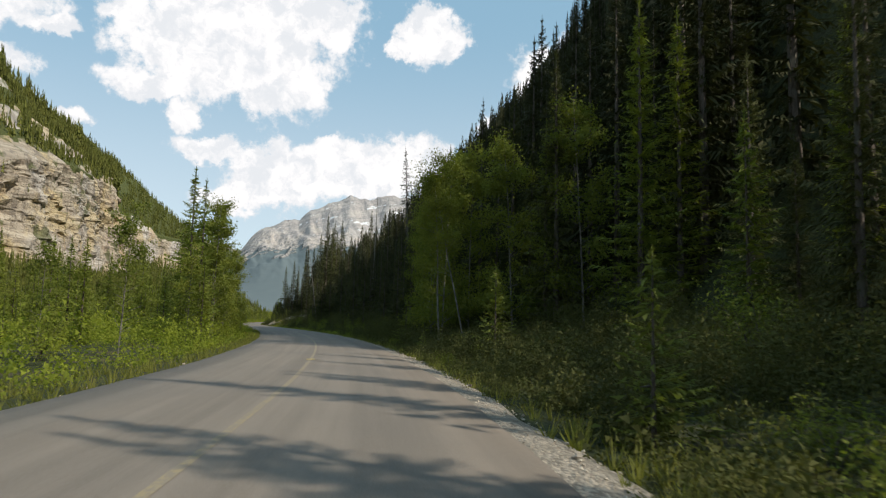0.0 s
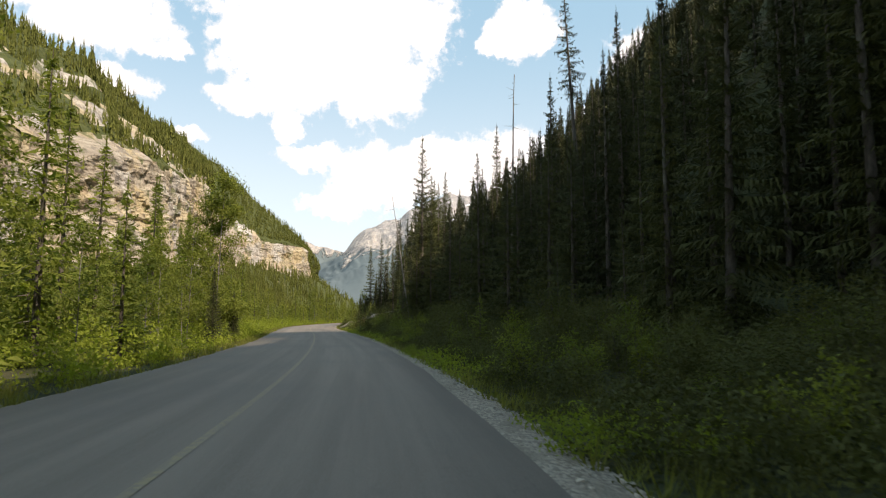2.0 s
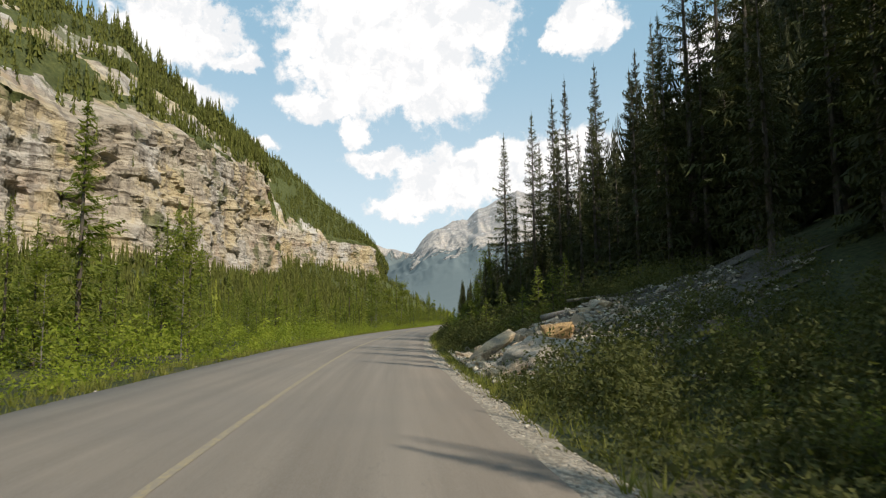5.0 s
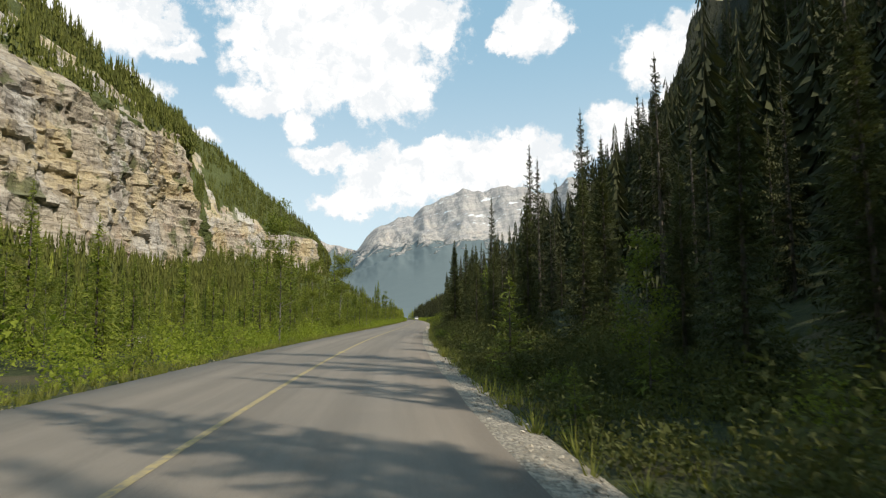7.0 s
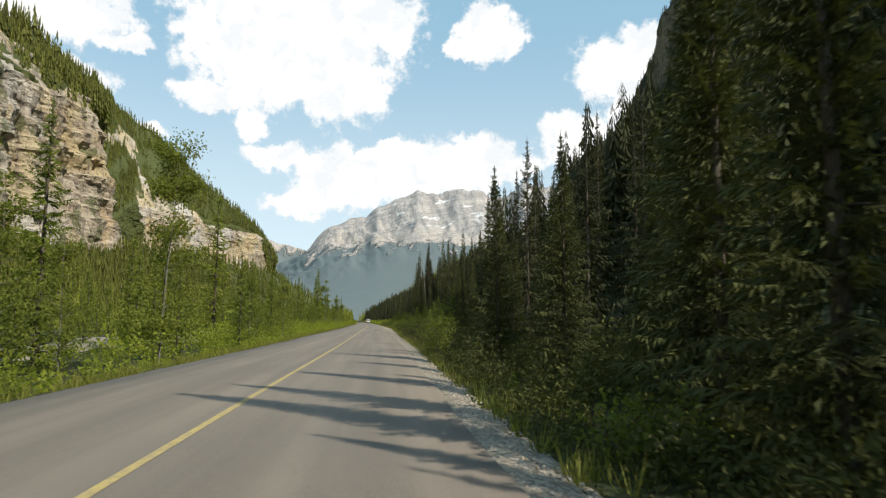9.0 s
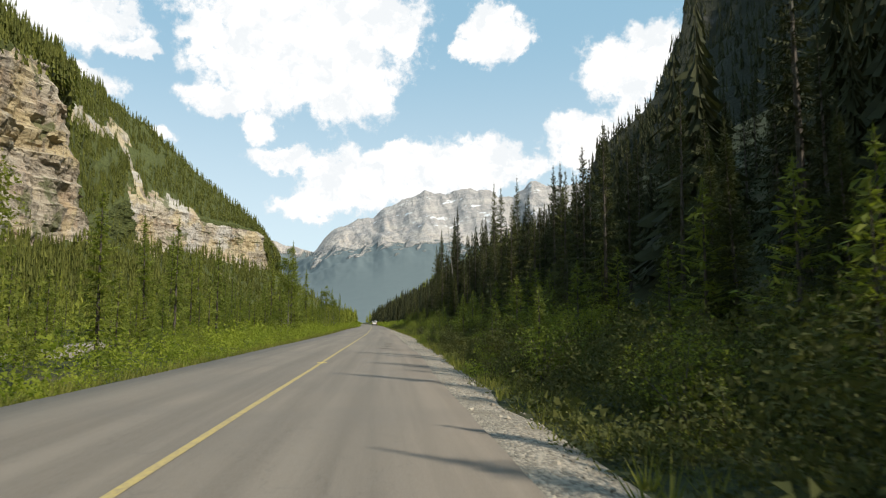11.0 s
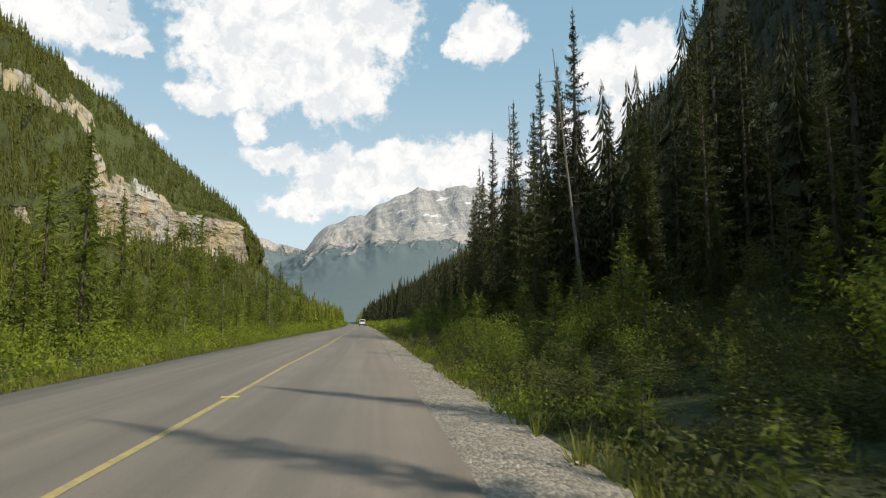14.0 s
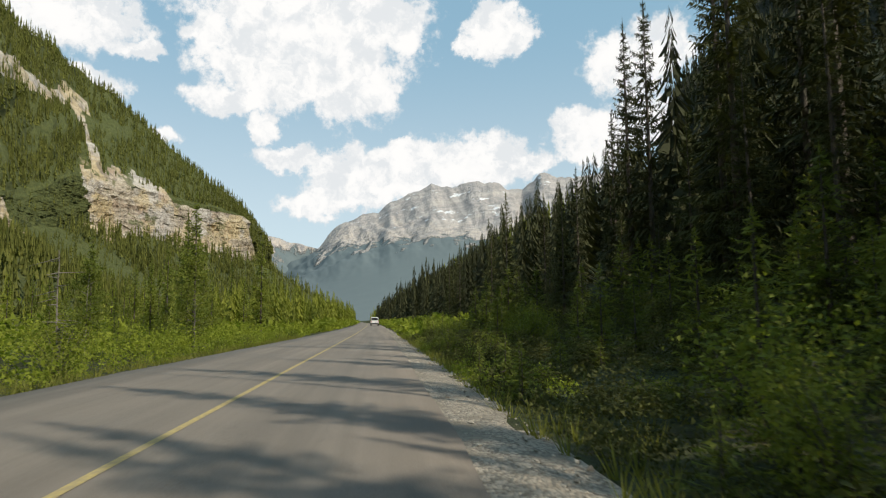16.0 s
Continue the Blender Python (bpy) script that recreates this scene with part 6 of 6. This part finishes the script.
# pale gravel bar of the river beyond the bushes
def bar_edge(k):
    """One of four lines along the bar, which narrows to its ends."""
    return lambda s: -23.5 + k * (4.8 + 1.2 * np.sin(s * 0.11) + 0.7 * np.sin(s * 0.37 + k)) * np.sqrt(np.clip(1.02 - ((s - 288) / 54) ** 2, 0.0, 1.0))


bar = ribbon("gravel_bar", [bar_edge(1.0), bar_edge(0.6), bar_edge(-0.6), bar_edge(-1.0)], [lambda s: height_sd(s, bar_edge(1.0)(s)) - 0.1, lambda s: height_sd(s, bar_edge(0.6)(s)) + 0.4, lambda s: height_sd(s, bar_edge(-0.6)(s)) + 0.4, lambda s: height_sd(s, bar_edge(-1.0)(s)) - 0.1], GRAVEL, 234, 342, 2.0)
tagged(bar, "pale river gravel bar seen through the bushes", "gravel bar", kind="structure")


# ---- fallen rocks ----
def boulder_mesh(seed, dims, cuts=26, tan=False):
    g = random.Random(seed)
    bm = bmesh.new()
    for _ in range(cuts):
        v = Vector((g.gauss(0, 1), g.gauss(0, 1), g.gauss(0, 1))).normalized()
        k = g.uniform(0.8, 1.05) / max(abs(v.x), abs(v.y), abs(v.z)) ** 0.55
        bm.verts.new((v.x * dims[0] / 2 * k, v.y * dims[1] / 2 * k, v.z * dims[2] / 2 * k))
    hull = bmesh.ops.convex_hull(bm, input=bm.verts)
    bmesh.ops.delete(bm, geom=list({e for e in hull["geom_interior"] + hull["geom_unused"] if isinstance(e, bmesh.types.BMVert)}), context="VERTS")
    bmesh.ops.dissolve_limit(bm, angle_limit=radians(7), verts=bm.verts, edges=bm.edges)
    bmesh.ops.bevel(bm, geom=bm.edges[:], offset=min(dims) * 0.014, segments=1, affect="EDGES", clamp_overlap=True)
    bmesh.ops.triangulate(bm, faces=bm.faces)
    bmesh.ops.subdivide_edges(bm, edges=[e for e in bm.edges if e.calc_length() > min(dims) * 0.3], cuts=2 if dims[0] > 1.5 else 1, use_grid_fill=True)
    for v in bm.verts:
        v.co += v.co.normalized() * (noise.noise(v.co * 3.0 / max(dims) * 2 + Vector((seed, 0, 0))) * min(dims) * 0.045 + noise.noise(v.co * 9.0 / max(dims) + Vector((0, seed, 0))) * min(dims) * 0.035)
    me = bpy.data.meshes.new("boulder")
    bm.to_mesh(me)
    bm.free()
    me.materials.append(TAN_BOULDER if tan else BOULDER)
    return me


def rest(ob, s, d, z, turn, rx=0.0, ry=0.0, scale=1.0):
    x, y = at(s, d)
    ob.matrix_basis = pose(float(x), float(y), z, 0, 0, turn) @ pose(0, 0, 0, rx, ry, 0) @ Matrix.Diagonal((scale, scale, scale, 1))
    return ob


big = tagged(new("boulder", boulder_mesh(3, (3.0, 2.2, 1.7), 40)), "huge cracked pale grey limestone boulder by the road", "boulder", "fallen boulders")
rest(big, 148.5, 4.2, 0.05, 35, 10, -14, 0.85)
slab = tagged(new("boulder", boulder_mesh(8, (2.7, 1.0, 0.6), 22, True)), "tilted tan slab of limestone propped on rubble", "boulder", "fallen boulders")
sx, sy = at(150.2, 2.0)
ex, ey = at(150.9, 3.8)
lean = math.degrees(math.atan2(float(ey - sy), float(ex - sx)))
rest(slab, 150.9, 2.9, 0.36, lean, 12, -28, 0.80)
rust = tagged(new("boulder", boulder_mesh(12, (2.1, 1.8, 1.2), 20, True)), "rust-stained broken boulder on the rock fan", "boulder", "fallen boulders")
rust.data.materials[0] = RUST_BOULDER
rest(rust, 150.6, 5.2, float(height_sd(150.6, 5.2)) + 0.30, 80, 5, 10, 0.66)
ROCKS = [boulder_mesh(30 + i, dims, 13, i > 3) for i, dims in enumerate(((0.9, 0.7, 0.5), (0.7, 0.5, 0.45), (0.55, 0.5, 0.35), (1.1, 0.8, 0.6), (0.85, 0.6, 0.45), (0.6, 0.55, 0.4)))]
grng = random.Random(77)
for i in range(296):
    s = grng.gauss(151.0, 2.5)
    d = 2.2 + abs(grng.gauss(0, 1)) * 3.0
    if d > 13 or d < right_d(s) + shoulder_w(s) + 0.25:
        continue
    sc = grng.uniform(0.25, 0.6) if i > 60 else grng.uniform(0.6, 1.0)
    ob = tagged(new("rock", ROCKS[grng.randrange(6)]), "angular pale limestone rock on the rock fan", "rock", "fallen rocks")
    rest(ob, s, d, float(height_sd(s, d)) + 0.10 + 0.10 * sc, grng.uniform(0, 360), grng.uniform(-35, 35), grng.uniform(-35, 35), sc)


def make_log(seed, length, radius):
    g = np.random.default_rng(seed)
    k = np.linspace(0, 1, 9)
    pts = np.stack([k * length - length / 2, np.cumsum(g.normal(0, 0.02, 9)) * length / 4, np.cumsum(g.normal(0, 0.008, 9)) * length / 4], -1)
    pts = np.concatenate([pts[:1] + (pts[:1] - pts[1:2]) * 0.004, pts, pts[-1:] + (pts[-1:] - pts[-2:-1]) * 0.004])
    rr = radius * (1 - 0.45 * k) * g.uniform(0.92, 1.08, 9)
    bits = [tube(pts, np.concatenate([[rr[0] * 0.03], rr, [rr[-1] * 0.03]]), 9)]
    return mesh_from("log", *join(bits), BARK if seed % 2 else DEAD, smooth=True)


for i, (s, d, ln, r, turn, tip) in enumerate(((154.5, 6.2, 1.7, 0.12, 10, -14), (154.0, 7.6, 2.6, 0.06, -5, -6), (158.0, 11.0, 3.4, 0.10, 15, -16), (151.2, 4.3, 1.6, 0.05, 40, -12), (150.9, 5.2, 1.5, 0.045, -25, -14), (157.5, 8.4, 2.4, 0.07, 30, -14), (152.2, 5.6, 1.9, 0.04, 60, -8))):
    ob = tagged(new("log", make_log(50 + i, ln, r)), "weathered fallen log among the rocks", "log", "fallen logs")
    rest(ob, s, d, float(height_sd(s, d)) + r * 0.8 + 0.12, turn, 0, tip)


# ---- markers on the centre line ----
FRESH = plain_material("fresh_yellow_paint", rgb(0.62, 0.47, 0.09), 0.6)
for i, s in enumerate((21.7, 205.8, 229.8, 305.1, 327.7, 350.8, 373.4, 396.1)):
    c = float(centre_d(s))
    w = 0.16
    bm = bmesh.new()
    bmesh.ops.create_grid(bm, x_segments=6, y_segments=2, size=0.5)
    g = random.Random(i)
    for v in bm.verts:
        v.co = Vector((v.co.x * 2 * w * 0.9 + g.uniform(-0.02, 0.02), v.co.y * 0.22 + g.uniform(-0.03, 0.03), 0.0))
    me = bpy.data.meshes.new("paint_dab")
    bm.to_mesh(me)
    bm.free()
    me.materials.append(FRESH)
    ob = tagged(new("paint_dab", me), "splash of yellow paint across the centre line", "paint mark", "paint marks")
    x, y = at(s, c)
    ob.matrix_basis = pose(float(x), float(y), 0.0435, 0, 0, math.degrees(float(np.interp(s, line_s, _h))))


# ---- tar patches in the lane ----
def tar_material():
    """A thin film of tar that thins out towards its ragged rim."""
    m, n = material("worn_tar_film")
    pos = place_of(n)
    local = n.vec("SUBTRACT", n.add("ShaderNodeTexCoord").outputs["Generated"], (0.5, 0.5, 0.5))
    far = n.vec("LENGTH", n.vec("MULTIPLY", local, (1.0, 1.0, 0.0)))
    ragged = n.math("ADD", far, n.math("MULTIPLY", n.math("SUBTRACT", n.noise(pos, 5.0, 5.0, 0.7), 0.5), 0.5))
    bare = n.math("ADD", n.math("MULTIPLY", n.ramp(ragged, 0.20, 0.47), 0.75), 0.25)
    finish(n, n.mix(n.noise(pos, 9.0, 4.0), rgb(0.070, 0.060, 0.048), rgb(0.105, 0.090, 0.072)), 0.9, specular=0.3, extra=(bare, n.add("ShaderNodeBsdfTransparent").outputs[0]))
    return m


TAR = tar_material()
for i, (s, d, ln) in enumerate(((317.0, -0.14, 0.75), (319.6, -0.05, 0.6), (322.0, 0.0, 0.55), (324.7, 0.05, 0.55))):
    bm = bmesh.new()
    bmesh.ops.create_grid(bm, x_segments=8, y_segments=8, size=0.5)
    g = random.Random(40 + i)
    for v in bm.verts:
        r = 1 - 0.16 * (abs(v.co.x * v.co.y) * 4) + g.uniform(-0.09, 0.06)
        v.co = Vector((v.co.x * 0.72 * r, v.co.y * ln * 1.2 * r, 0.0))
    me = bpy.data.meshes.new("tar_patch")
    bm.to_mesh(me)
    bm.free()
    me.materials.append(TAR)
    ob = tagged(new("tar_patch", me), "dark tar patch on the worn asphalt lane", "road patch", "tar patches")
    x, y = at(s, d)
    ob.matrix_basis = pose(float(x), float(y), 0.0205, 0, 1.0, math.degrees(float(np.interp(s, line_s, _h))))


# ---- white van far ahead ----
def box(bm, lo, hi, bevel=0.0):
    made = bmesh.ops.create_cube(bm, size=1.0)
    for v in made["verts"]:
        v.co = Vector([lo[i] + (hi[i] - lo[i]) * (v.co[i] + 0.5) for i in range(3)])
    if bevel:
        bmesh.ops.bevel(bm, geom=list({e for v in made["verts"] for e in v.link_edges}), offset=bevel, segments=2, affect="EDGES")


def bm_part(name, build, mat, parent, label=""):
    bm = bmesh.new()
    build(bm)
    me = bpy.data.meshes.new(name)
    bm.to_mesh(me)
    bm.free()
    me.materials.append(mat)
    return part(name, me, parent, label)


WHITE = plain_material("white_car_paint", rgb(0.78, 0.78, 0.77), 0.3)
GLASS_DARK = plain_material("dark_car_glass", rgb(0.02, 0.022, 0.025), 0.08)
RUBBER = plain_material("tyre_rubber", rgb(0.02, 0.02, 0.02), 0.85)
STEEL = plain_material("wheel_steel", rgb(0.45, 0.45, 0.46), 0.35, 1.0)
RED = plain_material("red_lamp_glass", rgb(0.45, 0.02, 0.015), 0.2)
van = thing("van", "white van driving away on the road ahead", "vehicle", "")


def van_body(bm):
    box(bm, (-0.95, -2.4, 0.42), (0.95, 2.5, 1.25), 0.12)
    box(bm, (-0.9, -2.35, 1.2), (0.9, 1.3, 2.02), 0.16)


bm_part("body", van_body, WHITE, van)
bm_part("rear_window", lambda bm: box(bm, (-0.72, -2.375, 1.32), (0.72, -2.335, 1.86), 0.015), GLASS_DARK, van)
bm_part("windscreen", lambda bm: box(bm, (-0.76, 1.27, 1.3), (0.76, 1.33, 1.88), 0.02), GLASS_DARK, van)
for sx in (-1, 1):
    bm_part("side_window", lambda bm: box(bm, (sx * 0.905 - 0.02, -2.0, 1.32), (sx * 0.905 + 0.02, 1.0, 1.82), 0.015), GLASS_DARK, van)
    bm_part("tail_light", lambda bm: box(bm, (sx * 0.8 - 0.09, -2.43, 0.8), (sx * 0.8 + 0.09, -2.37, 1.15), 0.015), RED, van)
    for yy in (-1.6, 1.7):
        def tyre(bm):
            bmesh.ops.create_cone(bm, cap_ends=True, segments=24, radius1=0.35, radius2=0.35, depth=0.24, matrix=Matrix.Translation((sx * 0.84, yy, 0.35)) @ Matrix.Rotation(math.pi / 2, 4, "Y"))
            bmesh.ops.bevel(bm, geom=bm.edges[:], offset=0.03, segments=2, affect="EDGES")
        w = bm_part("wheel", tyre, RUBBER, van)
        bm_part("rim", lambda bm: bmesh.ops.create_cone(bm, cap_ends=True, segments=20, radius1=0.21, radius2=0.18, depth=0.06, matrix=Matrix.Translation((sx * 0.965, yy, 0.35)) @ Matrix.Rotation(sx * math.pi / 2, 4, "Y")), STEEL, w)
bm_part("bumper", lambda bm: box(bm, (-0.9, -2.52, 0.42), (0.9, -2.36, 0.68), 0.05), plain_material("bumper_plastic", rgb(0.05, 0.05, 0.05), 0.6), van)
x, y = at(572.0, -0.3)
van.matrix_basis = pose(float(x), float(y), 0.022, 0, 0, math.degrees(float(np.interp(572.0, line_s, _h))))
